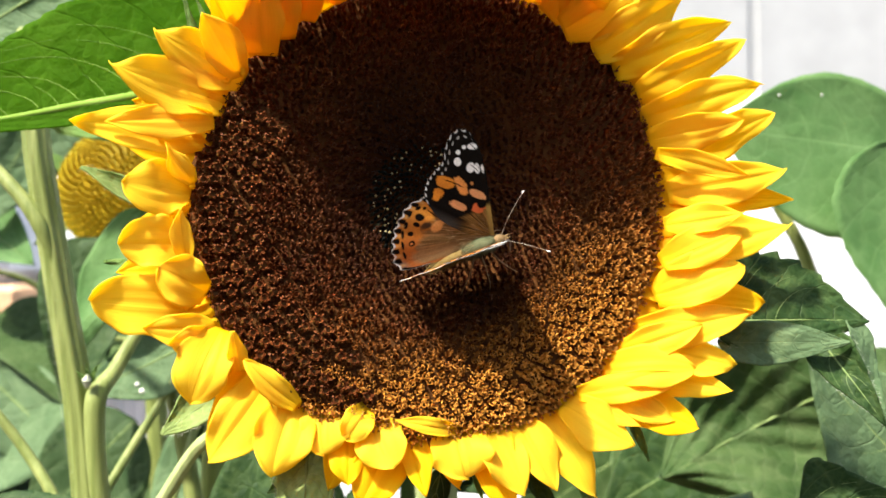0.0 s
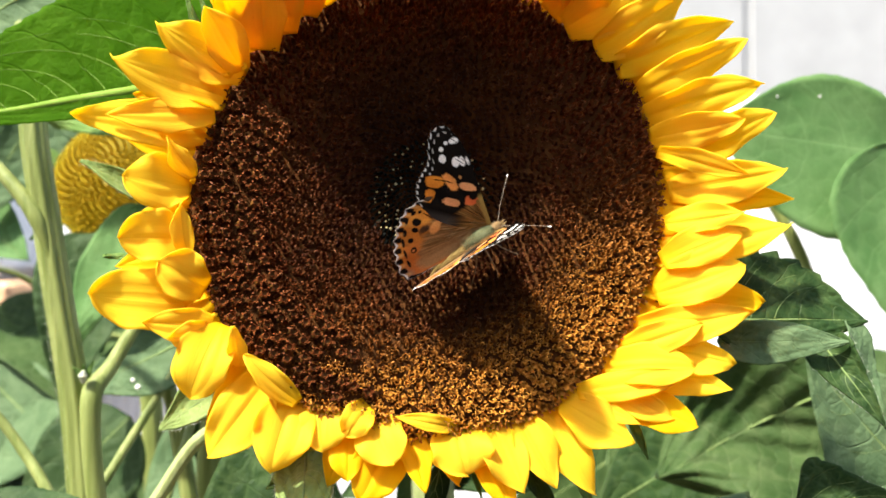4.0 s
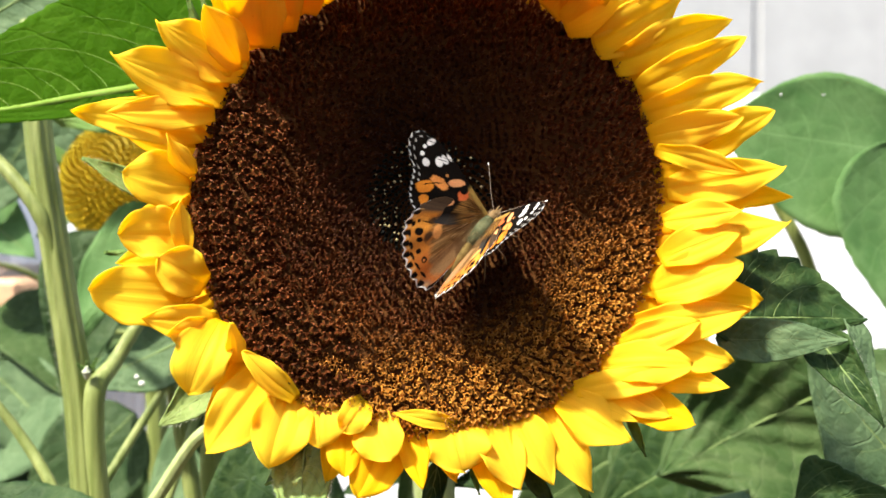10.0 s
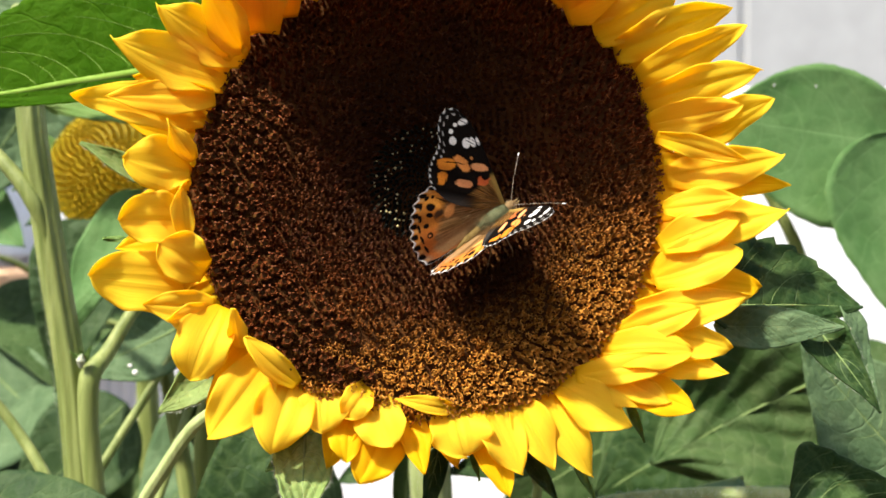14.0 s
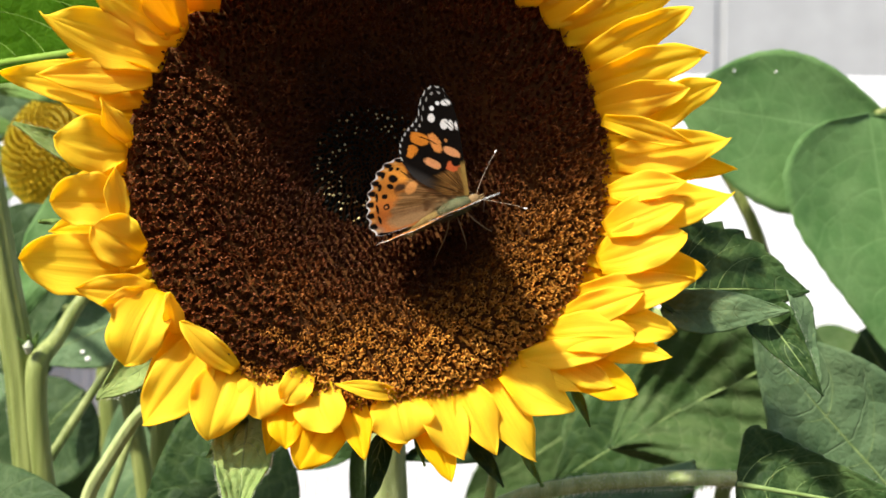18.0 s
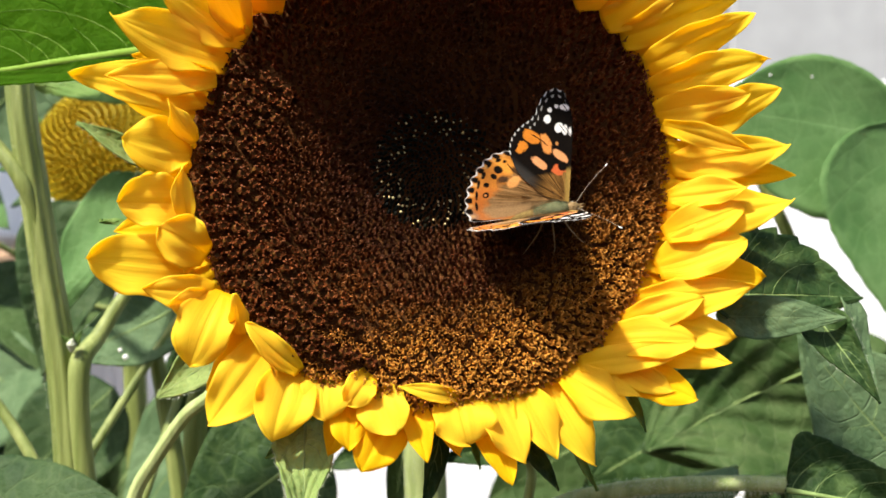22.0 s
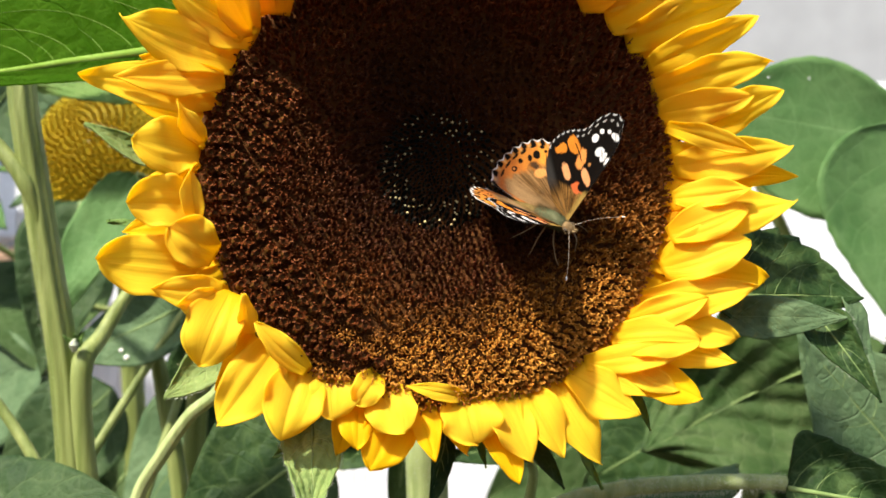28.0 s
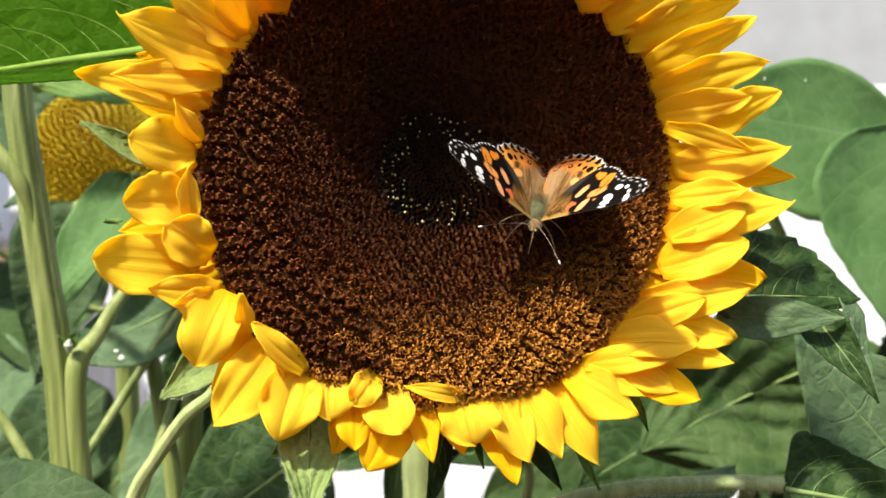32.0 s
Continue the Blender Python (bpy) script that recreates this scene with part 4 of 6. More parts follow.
leaf(flower, (0.0079, 0.006, 1.4422), (0.0104, 0.005, 1.4331), 0.0024, FACE, BRACT, 8, cup=0.5, name="bract")
leaf(flower, (-0.0575, 0.008, 1.4655), (-0.0745, -0.002, 1.4535), 0.0130, (0.2, -1, 0.5), BRACT_PALE, 9, 0.0004, cup=0.5, name="bract", droop=0.1, fuzz=420, wave=0.05, teeth=0.06, veins=[(0.1, 1, 0.8, 0.5), (0.1, -1, 0.8, 0.5), (0.3, 1, 0.8, 0.4), (0.3, -1, 0.8, 0.4)], vein_r=0.00016, label="pale hairy bract hanging from the flower head")
leaf(flower, (-0.0804, 0.006, 1.5141), (-0.0953, 0, 1.5249), 0.0073, (-0.3, -0.7, 0.7), BRACT_PALE, 10, 0.0002, cup=0.5, name="bract", droop=0.1, fuzz=120)
leaf(flower, (-0.0747, 0.006, 1.498), (-0.0914, 0.004, 1.499), 0.0027, FACE, BRACT, 11, cup=0.4, name="bract")
leaf(flower, (-0.0641, 0.008, 1.5515), (-0.0697, 0.004, 1.5712), 0.0030, FACE, BRACT, 12, cup=0.4, name="bract")
leaf(flower, (-0.0606, 0.008, 1.5546), (-0.0666, 0.006, 1.5711), 0.0027, FACE, BRACT, 13, cup=0.4, name="bract")
leaf(flower, (0.0593, 0.008, 1.5577), (0.0629, 0.006, 1.5711), 0.0027, FACE, BRACT, 14, cup=0.4, name="bract")
for k in range(16):
    an = math.radians(20 + 22.5 * k)
    c, s = math.cos(an), math.sin(an)
    back = 0.16 * max(0.0, 0.06 * s + 0.024)
    leaf(flower, (-0.003 + 0.045 * c, 0.018 + back, 1.5145 + 0.045 * s), (-0.003 + 0.072 * c, 0.013 + back, 1.5145 + 0.072 * s), 0.019, (-c * 0.3, -1, 0.2), BRACT, 20 + k, cup=0.3, name="bract", cells=(8, 12))
put("receptacle", mesh_of("receptacle", [(0.060 * r * math.cos(a), 0.060 * r * math.sin(a), z + min(0.0, lean_at(0.060 * r * math.sin(a)))) for r, z in ((1.0, -0.011), (0.95, -0.018), (0.7, -0.025), (0.3, -0.029), (0.1, -0.031)) for a in np.linspace(0, 2 * math.pi, 48, endpoint=False)],
    [(j * 48 + i, (j + 1) * 48 + i, (j + 1) * 48 + (i + 1) % 48, j * 48 + (i + 1) % 48) for j in range(4) for i in range(48)] + [tuple(4 * 48 + i for i in range(48))], BRACT), flower, label="green back of the flower head")
# broad leaf behind, held out to the side with the light through it
leaf(flower, (-0.0644, 0.045, 1.5569), (-0.1808, 0.04, 1.5383), 0.0854, (0.1, -0.9, 0.3), LEAF_LIT, 31, 0.0026, "broad light green leaf lit through from behind", sides=(1.0, 0.20), cup=0.05, teeth=0.035, wave=0.014, cells=(28, 110), heart=0.5,
    veins=[(0.05, -1, 0.75, 0.62), (0.15, -1, 0.85, 0.65), (0.28, -1, 0.9, 0.65), (0.43, -1, 0.9, 0.62), (0.54, -1, 0.9, 0.6), (0.63, -1, 0.85, 0.55), (0.10, -1, 0.35, 0.5), (0.21, -1, 0.3, 0.5), (0.36, -1, 0.28, 0.5), (0.49, -1, 0.28, 0.5)], vein_r=0.00015, fuzz=60)
stalk(flower, [(0.0, 0.05, 1.50), (-0.03, 0.055, 1.53), (-0.0644, 0.045, 1.5569)], [0.004, 0.003, 0.0016], STEM, "petiole", 10)
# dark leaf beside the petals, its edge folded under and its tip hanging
leaf(flower, (0.0737, 0.014, 1.4807), (0.1233, 0.02, 1.4796), 0.0429, (-0.1, -1, 0.35), LEAF_DARK_SHADED, 33, 0.0005, "dark green leaf with pale veins", sides=(0.42, 1.0), cup=0.1, teeth=0.12, wave=0.025, cells=(24, 88), veins=[(0.06, 1, 0.8, 0.3), (0.16, 1, 0.85, 0.35), (0.28, 1, 0.75, 0.5), (0.42, 1, 0.7, 0.55), (0.3, -1, 0.7, 0.4)], vein_r=0.00013, fuzz=120)
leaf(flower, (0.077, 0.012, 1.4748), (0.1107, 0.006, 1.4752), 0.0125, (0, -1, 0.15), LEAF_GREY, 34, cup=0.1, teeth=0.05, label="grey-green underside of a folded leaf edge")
leaf(flower, (0.1068, 0.014, 1.4743), (0.1165, -0.002, 1.4538), 0.0130, (-0.5, -1, 0.5), LEAF_DARK_SHADED, 35, 0.0004, cup=0.5, heart=0.36, teeth=0.08, droop=0.1, cells=(20, 60), veins=[(0.15, 1, 0.8, 0.5), (0.15, -1, 0.8, 0.5), (0.4, 1, 0.8, 0.5), (0.4, -1, 0.8, 0.5)], vein_r=0.00009, fuzz=160)
leaf(flower, (0.1175, 0.02, 1.4805), (0.1202, 0.008, 1.4542), 0.0112, (0.6, -1, 0.1), LEAF_GREY, 36, cup=0.3, teeth=0.08)

# the plant beside it
left_plant = thing("sunflower_plant", "tall green sunflower plant with ridged stem and side shoots", "plant", pose(-0.15, 0.1, 0))
stalk(left_plant, [(-0.1623, 0.104, 1.5896), (-0.1585, 0.1, 1.5466), (-0.1536, 0.1, 1.5124), (-0.1483, 0.1, 1.4782), (-0.143, 0.1, 1.445), (-0.1395, 0.1, 1.4031), (-0.125, 0.1, 1.1), (-0.15, 0.1, -0.02)], [0.0047, 0.0048, 0.0049, 0.005, 0.0052, 0.0054, 0.008, 0.011], STEM, ridges=0.075, label="ridged pale green stem")
hairs(left_plant, (-0.1585, 0.1, 1.5466), (-0.1399, 0.1, 1.4075), 0.0049, 1500, 0.0012, 4)
stalk(left_plant, [(-0.1929, 0.1, 1.5499), (-0.1797, 0.1, 1.5395), (-0.1648, 0.097, 1.5254), (-0.1551, 0.096, 1.5122), (-0.1495, 0.097, 1.4937)], [0.0024, 0.0025, 0.0027, 0.0032, 0.001], STEM, "side_shoot", 10)
stalk(left_plant, [(-0.1195, 0.12, 1.4768), (-0.1247, 0.112, 1.4681), (-0.1305, 0.104, 1.4544), (-0.1342, 0.096, 1.4457), (-0.1338, 0.094, 1.4266), (-0.1312, 0.094, 1.4006), (-0.12, 0.095, 1.3)], [0.0024, 0.0026, 0.003, 0.004, 0.0036, 0.0036, 0.004], STEM, "side_shoot", 12)
for k in range(3):
    leaf(left_plant, (-0.1355, 0.094, 1.4515), tuple(Vector((-0.1355, 0.094, 1.4515)) + Vector((0.004 * (k - 1), -0.003, 0.005 + 0.001 * k))), 0.0025, FACE, BRACT, 40 + k, name="bud_scale", cells=(6, 8))
put_w("bud", tube_mesh("bud", [(0, 0, -0.001), (0, -0.0005, 0.002), (0.0005, -0.001, 0.004)], [0.0008, 0.0018, 0.0004], HAIR, 8), left_plant, (-0.1357, 0.092, 1.4512))
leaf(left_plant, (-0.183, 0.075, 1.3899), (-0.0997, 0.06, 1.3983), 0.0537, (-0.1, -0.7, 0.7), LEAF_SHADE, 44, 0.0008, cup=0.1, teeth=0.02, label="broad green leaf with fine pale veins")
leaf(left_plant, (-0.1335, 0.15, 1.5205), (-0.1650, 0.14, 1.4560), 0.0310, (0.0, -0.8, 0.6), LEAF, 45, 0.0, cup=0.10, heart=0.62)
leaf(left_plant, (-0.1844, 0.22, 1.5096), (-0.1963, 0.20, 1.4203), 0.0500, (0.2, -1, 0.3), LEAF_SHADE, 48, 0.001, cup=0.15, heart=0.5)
leaf(left_plant, (-0.1096, 0.15, 1.4627), (-0.1582, 0.14, 1.4388), 0.0383, (-0.1, -1, 0.5), LEAF_GREY, 46, 0.0008, cup=0.1)
leaf(left_plant, (-0.1214, 0.15, 1.5643), (-0.1813, 0.16, 1.5595), 0.0281, (0, -1, 0.4), BRACT, 47, 0.0006, cup=0.1, wave=0.05)
stalk(left_plant, [(-0.1335, 0.153, 1.5205), (-0.1150, 0.17, 1.5100), (-0.1100, 0.17, 1.4500), (-0.1300, 0.12, 1.3500)], [0.0015, 0.002, 0.002, 0.002], STEM, "petiole", 8)
stalk(left_plant, [(-0.1096, 0.15, 1.4627), (-0.1285, 0.13, 1.4264), (-0.1413, 0.105, 1.3962)], [0.0015, 0.002, 0.002], STEM, "petiole", 8)

stalk(left_plant, [(-0.2100, 0.125, 1.4600), (-0.1895, 0.12, 1.4391), (-0.1755, 0.12, 1.4213), (-0.1603, 0.115, 1.4016), (-0.1430, 0.105, 1.3700)], [0.0017, 0.0019, 0.0021, 0.0023, 0.0026], STEM, "side_shoot", 12)

# thin stems between them
backs = thing("sunflower_plant", "young sunflower plant with dark green stalks in the shade", "plant", pose(-0.12, 0.17, 0))
stalk(backs, [(-0.1282, 0.16, 1.446), (-0.1221, 0.16, 1.4149), (-0.1149, 0.16, 1.3679), (-0.11, 0.16, 1.2), (-0.12, 0.17, -0.02)], [0.003, 0.0038, 0.004, 0.005, 0.008])
stalk(backs, [(-0.1107, 0.18, 1.4325), (-0.1137, 0.18, 1.3995), (-0.1142, 0.18, 1.3608), (-0.1, 0.18, 1.2), (-0.11, 0.17, -0.02)], [0.005, 0.0055, 0.0055, 0.006, 0.008])
stalk(backs, [(-0.0705, 0.05, 1.4544), (-0.0729, 0.05, 1.4443), (-0.082, 0.052, 1.4364), (-0.0918, 0.055, 1.4226), (-0.1009, 0.058, 1.4066), (-0.11, 0.06, 1.35), (-0.12, 0.06, -0.02)], [0.0016, 0.0021, 0.0022, 0.0023, 0.0024, 0.003, 0.006], STEM_PALE, "side_shoot", label="thin pale curved stem")
leaf(backs, (-0.0468, 0.13, 1.405), (-0.1058, 0.11, 1.3673), 0.0680, (0.1, -0.8, 0.6), LEAF_DARK_SHADED, 50, 0.001, cup=0.1, label="leaf in the shade, shade put into its dark green")
leaf(backs, (-0.1058, 0.22, 1.4107), (-0.1547, 0.2, 1.3365), 0.0669, (-0.2, -1, 0.6), LEAF_GREY, 51, 0.001, cup=0.1)
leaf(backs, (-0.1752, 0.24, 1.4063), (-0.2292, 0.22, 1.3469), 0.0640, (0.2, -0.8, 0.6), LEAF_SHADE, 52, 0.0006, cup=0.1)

# the plant on the other side
right_plant = thing("sunflower_plant", "broad-leaved sunflower plant beside the flower", "plant", pose(0.24, 0.15, 0))
stalk(right_plant, [(0.2707, 0.19, 1.5816), (0.2681, 0.19, 1.4951), (0.263, 0.19, 1.3842), (0.23, 0.17, 1.1), (0.24, 0.15, -0.02)], [0.005, 0.0055, 0.006, 0.007, 0.01])
leaf(right_plant, (0.2597, 0.19, 1.5441), (0.1299, 0.165, 1.5575), 0.1190, (-0.1, -1, 0.15), LEAF, 60, 0.0, "broad smooth green leaf with a scalloped edge", cup=0.12, teeth=0.02, wave=0.012, heart=1.1, sides=(0.55, 0.85))
leaf(right_plant, (0.2283, 0.172, 1.5542), (0.2394, 0.15, 1.4274), 0.1051, (0.1, -1, 0.2), LEAF, 61, 0.0, "broad smooth green leaf with a scalloped edge", cup=0.15, teeth=0.03, wave=0.012, heart=0.55)
stalk(right_plant, [(0.2402, 0.185, 1.5562), (0.252, 0.19, 1.5584), (0.2698, 0.19, 1.5543)], [0.0018, 0.002, 0.002], STEM, "petiole", 8)
stalk(right_plant, [(0.1646, 0.2, 1.5326), (0.1747, 0.2, 1.5181), (0.187, 0.2, 1.4932), (0.1951, 0.2, 1.4533), (0.16, 0.2, 1.3), (0.1, 0.2, -0.02)], [0.002, 0.0028, 0.0032, 0.0035, 0.004, 0.006], STEM, "side_shoot")
low_plant = thing("sunflower_plant", "low sunflower plant with grey-green and dark leaves", "plant", pose(0.2, 0.06, 0))
stalk(low_plant, [(0.1769, 0.06, 1.4167), (0.2, 0.06, 1.35), (0.2, 0.06, -0.02)], [0.005, 0.006, 0.009])
leaf(low_plant, (0.1748, 0.055, 1.4034), (0.1242, 0.06, 1.4629), 0.0584, (-0.1, -1, 0.4), LEAF_GREY, 62, 0.0005, "large grey-green leaf with pale veins", cup=0.08, wave=0.02, teeth=0.02, cells=(24, 60), veins=[(0.25, 1, 0.85, 0.4), (0.25, -1, 0.85, 0.4), (0.5, 1, 0.85, 0.4), (0.5, -1, 0.85, 0.4), (0.7, 1, 0.8, 0.3), (0.7, -1, 0.8, 0.3)], vein_r=0.00011)
leaf(low_plant, (0.1058, 0.028, 1.42), (0.1574, 0.012, 1.4154), 0.0368, (0.0, -1, 0.3), LEAF_DARK_SHADED, 63, 0.0009, "dark green folded leaf with yellowish veins", cup=0.12, wave=0.03, teeth=0.05, heart=0.3, cells=(24, 60), veins=[(0.02, 1, 0.85, 0.35), (0.02, -1, 0.85, 0.35), (0.14, 1, 0.85, 0.4), (0.14, -1, 0.85, 0.4), (0.3, 1, 0.85, 0.4), (0.3, -1, 0.85, 0.4), (0.5, 1, 0.8, 0.4), (0.5, -1, 0.8, 0.4)], vein_r=0.00013, fuzz=200)
leaf(low_plant, (-0.0109, 0.12, 1.4145), (-0.0161, 0.12, 1.3742), 0.0136, (0.2, -1, 0.2), LEAF_MID_SHADE, 93, 0.0005, cup=0.3, wave=0.05)
leaf(low_plant, (-0.0172, 0.16, 1.4016), (-0.0471, 0.16, 1.3857), 0.0163, (0.1, -1, 0.3), LEAF_DARK_SHADED, 94, 0.0005, cup=0.2, wave=0.05)
leaf(low_plant, (0.0446, 0.1, 1.4168), (0.0024, 0.1, 1.4078), 0.0154, (0.1, -1, 0.3), LEAF_DARK_SHADED, 90, 0.0006, cup=0.2, wave=0.04)
stalk(low_plant, [(0.0358, 0.1, 1.4112), (0.0388, 0.1, 1.4023), (0.0373, 0.1, 1.3888), (0.04, 0.1, 1.2), (0.1, 0.1, -0.02)], [0.0014, 0.0018, 0.002, 0.003, 0.006])
stalk(low_plant, [(0.021, 0.03, 1.4082), (0.0395, 0.028, 1.4167), (0.0586, 0.028, 1.4203), (0.0839, 0.03, 1.4213), (0.1062, 0.03, 1.4208), (0.1216, 0.03, 1.4169), (0.1704, 0.05, 1.4033)], [0.0022, 0.0023, 0.0024, 0.0024, 0.0023, 0.002, 0.002], STEM_PALE, "petiole", 12)
hairs(low_plant, (0.0586, 0.028, 1.4203), (0.1062, 0.03, 1.4208), 0.0024, 1300, 0.0015, 6)
hairs(low_plant, (0.0395, 0.028, 1.4167), (0.0586, 0.028, 1.4203), 0.0024, 500, 0.0015, 7)
leaf(low_plant, (0.1081, 0.07, 1.414), (0.0397, 0.05, 1.4054), 0.0184, (0.1, -0.25, -1), LEAF_GREY, 64, 0.0008, cup=0.9, label="folded leaf edge in deep shade")
leaf(low_plant, (0.1813, 0.15, 1.4398), (0.0972, 0.15, 1.3973), 0.0767, (-0.1, -1, 0.2), LEAF_MID_SHADE, 65, 0.0009, cup=0.15, wave=0.13, teeth=0.04, cells=(36, 64), label="crumpled mid-green leaf with a pale midrib")
leaf(low_plant, (0.2417, 0.2, 1.4439), (0.2873, 0.2, 1.3776), 0.0698, (0.1, -1, 0.5), LEAF_MID_SHADE, 66, 0.0008, cup=0.1)

leaf(low_plant, (0.1635, 0.2, 1.4143), (0.0785, 0.19, 1.3681), 0.0698, (0, -1, 0.5), LEAF_DARK_SHADED, 67, 0.0012, cup=0.1)
leaf(low_plant, (0.1027, 0.22, 1.4086), (0.1387, 0.2, 1.3575), 0.0640, (0.2, -1, 0.5), LEAF_MID_SHADE, 68, 0.0008, cup=0.1)
leaf(left_plant, (-0.2605, 0.34, 1.4497), (-0.2767, 0.3, 1.3536), 0.0723, (0.2, -1, 0.4), LEAF_SHADE, 91, 0.0008, cup=0.1, wave=0.05)
leaf(left_plant, (-0.2939, 0.3, 1.4244), (-0.2165, 0.28, 1.3628), 0.0542, (0.1, -1, 0.6), LEAF_GREY, 92, 0.0008, cup=0.1, wave=0.05)
leaf(left_plant, (-0.3403, 0.32, 1.5467), (-0.262, 0.3, 1.4936), 0.0506, (0.1, -1, 0.4), LEAF, 69, 0.001, cup=0.1)
leaf(left_plant, (-0.2435, 0.3, 1.6094), (-0.306, 0.3, 1.5122), 0.0542, (0.3, -1, 0.2), LEAF_GREY, 70, 0.001, cup=0.1)
leaf(backs, (-0.0973, 0.2, 1.442), (-0.1092, 0.18, 1.3838), 0.0640, (0.2, -1, -0.2), LEAF_DARK_SHADED, 72, 0.001, cup=0.1)
leaf(left_plant, (-0.2029, 0.12, 1.5895), (-0.1301, 0.12, 1.6294), 0.0422, (0.2, -1, 0.2), LEAF_GREY, 73, 0.001, cup=0.1)

# a second flower head, seen among the leaves
gold = thing("sunflower", "smaller golden sunflower head behind the stem", "flower", look((-0.1874, 0.25, 1.541), (-0.25, -0.6, 1.75)) @ pose(0, 0, 0, 0, 180, 0))


def gold_head():
    rng = random.Random(9)
    r0, N = 0.0365, 300
    V, Fc, k = [], [], 0
    for i in range(N):
        rho, an = math.sqrt((i + 0.5) / N), i * 2.39996
        x, y, z = r0 * rho * math.cos(an), r0 * rho * math.sin(an), 0.012 * (1 - rho ** 2)
        sv, sf = SHAPES["mid"][i % 5]
        V.append(sv * r0 * math.sqrt(math.pi / N) * np.array((1.0, 1.0, 0.55)) + np.array((x, y, z)))
        Fc += [tuple(k + q for q in f) for f in sf]
        k += len(sv)
    me = mesh_of("floret_field", np.concatenate(V), Fc, FLORET_GOLD, False)
    add_pollen(me, np.zeros(k))
    tagged(put("floret_field", me, gold, label="golden disc florets"), kind="stuff")
    dv = [(r0 * 1.05 * r * math.cos(a), r0 * 1.05 * r * math.sin(a), 0.011 * (1 - r * r) if r < 1 else -0.01 * (r - 0.999) * 900) for r in (0.02, 0.3, 0.6, 0.85, 0.999) for a in np.linspace(0, 2 * math.pi, 40, endpoint=False)]
    put("disc", mesh_of("disc", dv, [(j * 40 + i, j * 40 + (i + 1) % 40, (j + 1) * 40 + (i + 1) % 40, (j + 1) * 40 + i) for j in range(4) for i in range(40)], FLORET_GOLD), gold)
    for i in range(18):
        a = 2 * math.pi * i / 18 + rng.uniform(-0.1, 0.1)
        c, s = math.cos(a), math.sin(a)
        g = (BRACT, LEAF_GREY)[i % 2]
        me, _ = blade((0, 0, 0), (c * 0.022, s * 0.022, 0.004), 0.009, (0, 0, 1), seed=i, material=g, name="bract", cells=(6, 10))
        put("bract", me, gold, (c * r0 * 0.98, s * r0 * 0.98, -0.002))
    b = (-0.1874, 0.25, 1.541)
    stalk(gold, [(b[0], b[1] + 0.01, b[2]), (b[0], b[1] + 0.04, b[2] - 0.03), (b[0] + 0.01, b[1] + 0.05, 1.2), (b[0], b[1] + 0.05, -0.02)], [0.006, 0.006, 0.007, 0.009])


gold_head()


def bush(x, y, top, count, seed, low=0.9):
    """A leafy plant of the second row: a stem, with leaves on petioles up to the height top."""
    rng = random.Random(seed)
    p = thing("sunflower_plant", "leafy green sunflower plant in the row behind", "plant", pose(x, y, 0), "plants in the row behind")
    stalk(p, [(x, y, top), (x + 0.01, y, top - 0.3), (x, y, -0.02)], [0.004, 0.007, 0.01])
    for k in range(count):
        z = top - (top - low) * (k / count) ** 1.2
        an = rng.uniform(math.pi, 2 * math.pi) + 0.25 * math.sin(k)
        reach = rng.uniform(0.03, 0.10)
        b = Vector((x + reach * math.cos(an), y + 0.6 * reach * math.sin(an), z - 0.01))
        L = rng.uniform(0.09, 0.15)
        gaps = ((0.005, 1.33, 0.085), (-0.225, 1.385, 0.06))
        d = Vector((math.cos(an), 0.5 * math.sin(an), rng.uniform(-0.9, -0.1))).normalized()
        mid = b + d * (L * 0.5)
        if any(math.hypot(mid.x - gx, mid.z - gz) < gr for gx, gz, gr in gaps):
            continue
        stalk(p, [(x, y, z - 0.04), tuple((Vector((x, y, z - 0.03)) + b) / 2), tuple(b)], [0.0025, 0.0022, 0.0018], STEM, "petiole", 8)
        leaf(p, tuple(b), tuple(b + d * L), L * rng.uniform(0.7, 0.95), (rng.uniform(-0.4, 0.4), -1, rng.uniform(0.2, 0.9)), rng.choice((LEAF, LEAF_MID_SHADE, LEAF_MID_SHADE, LEAF_GREY, LEAF_DARK_SHADED)), seed * 50 + k, 0.0012, cup=0.15, droop=0.1, cells=(14, 22))


bush(-0.30, 0.42, 1.50, 14, 71)
bush(-0.16, 0.34, 1.455, 14, 72)
bush(-0.02, 0.40, 1.27, 10, 73, 0.7)
bush(0.185, 0.36, 1.44, 14, 74)
bush(0.27, 0.42, 1.46, 14, 75)
bush(0.42, 0.40, 1.47, 12, 76)


def droplet(plant, at, size):
    """A small pale drop that has dried on a leaf."""
    rings = [(0.0, 1.0), (0.45, 0.85), (0.8, 0.5), (1.0, 0.08)]
    V = [(size * r * math.cos(a), -size * 0.5 * q, size * r * math.sin(a)) for q, r in rings for a in np.linspace(0, 2 * math.pi, 10, endpoint=False)]
    Fc = [(k * 10 + i, k * 10 + (i + 1) % 10, (k + 1) * 10 + (i + 1) % 10, (k + 1) * 10 + i) for k in range(3) for i in range(10)] + [tuple(30 + i for i in range(10))]
    put_w("droplet", mesh_of("droplet", V, Fc, CLUB), plant, at, "dried white drop on the leaf")


droplet(right_plant, (0.1611, 0.1702, 1.5736), 0.0005)
droplet(right_plant, (0.1843, 0.1762, 1.5746), 0.0005)
droplet(left_plant, (-0.1352, 0.1394, 1.4434), 0.0010)
droplet(left_plant, (-0.1323, 0.1375, 1.4407), 0.0013)


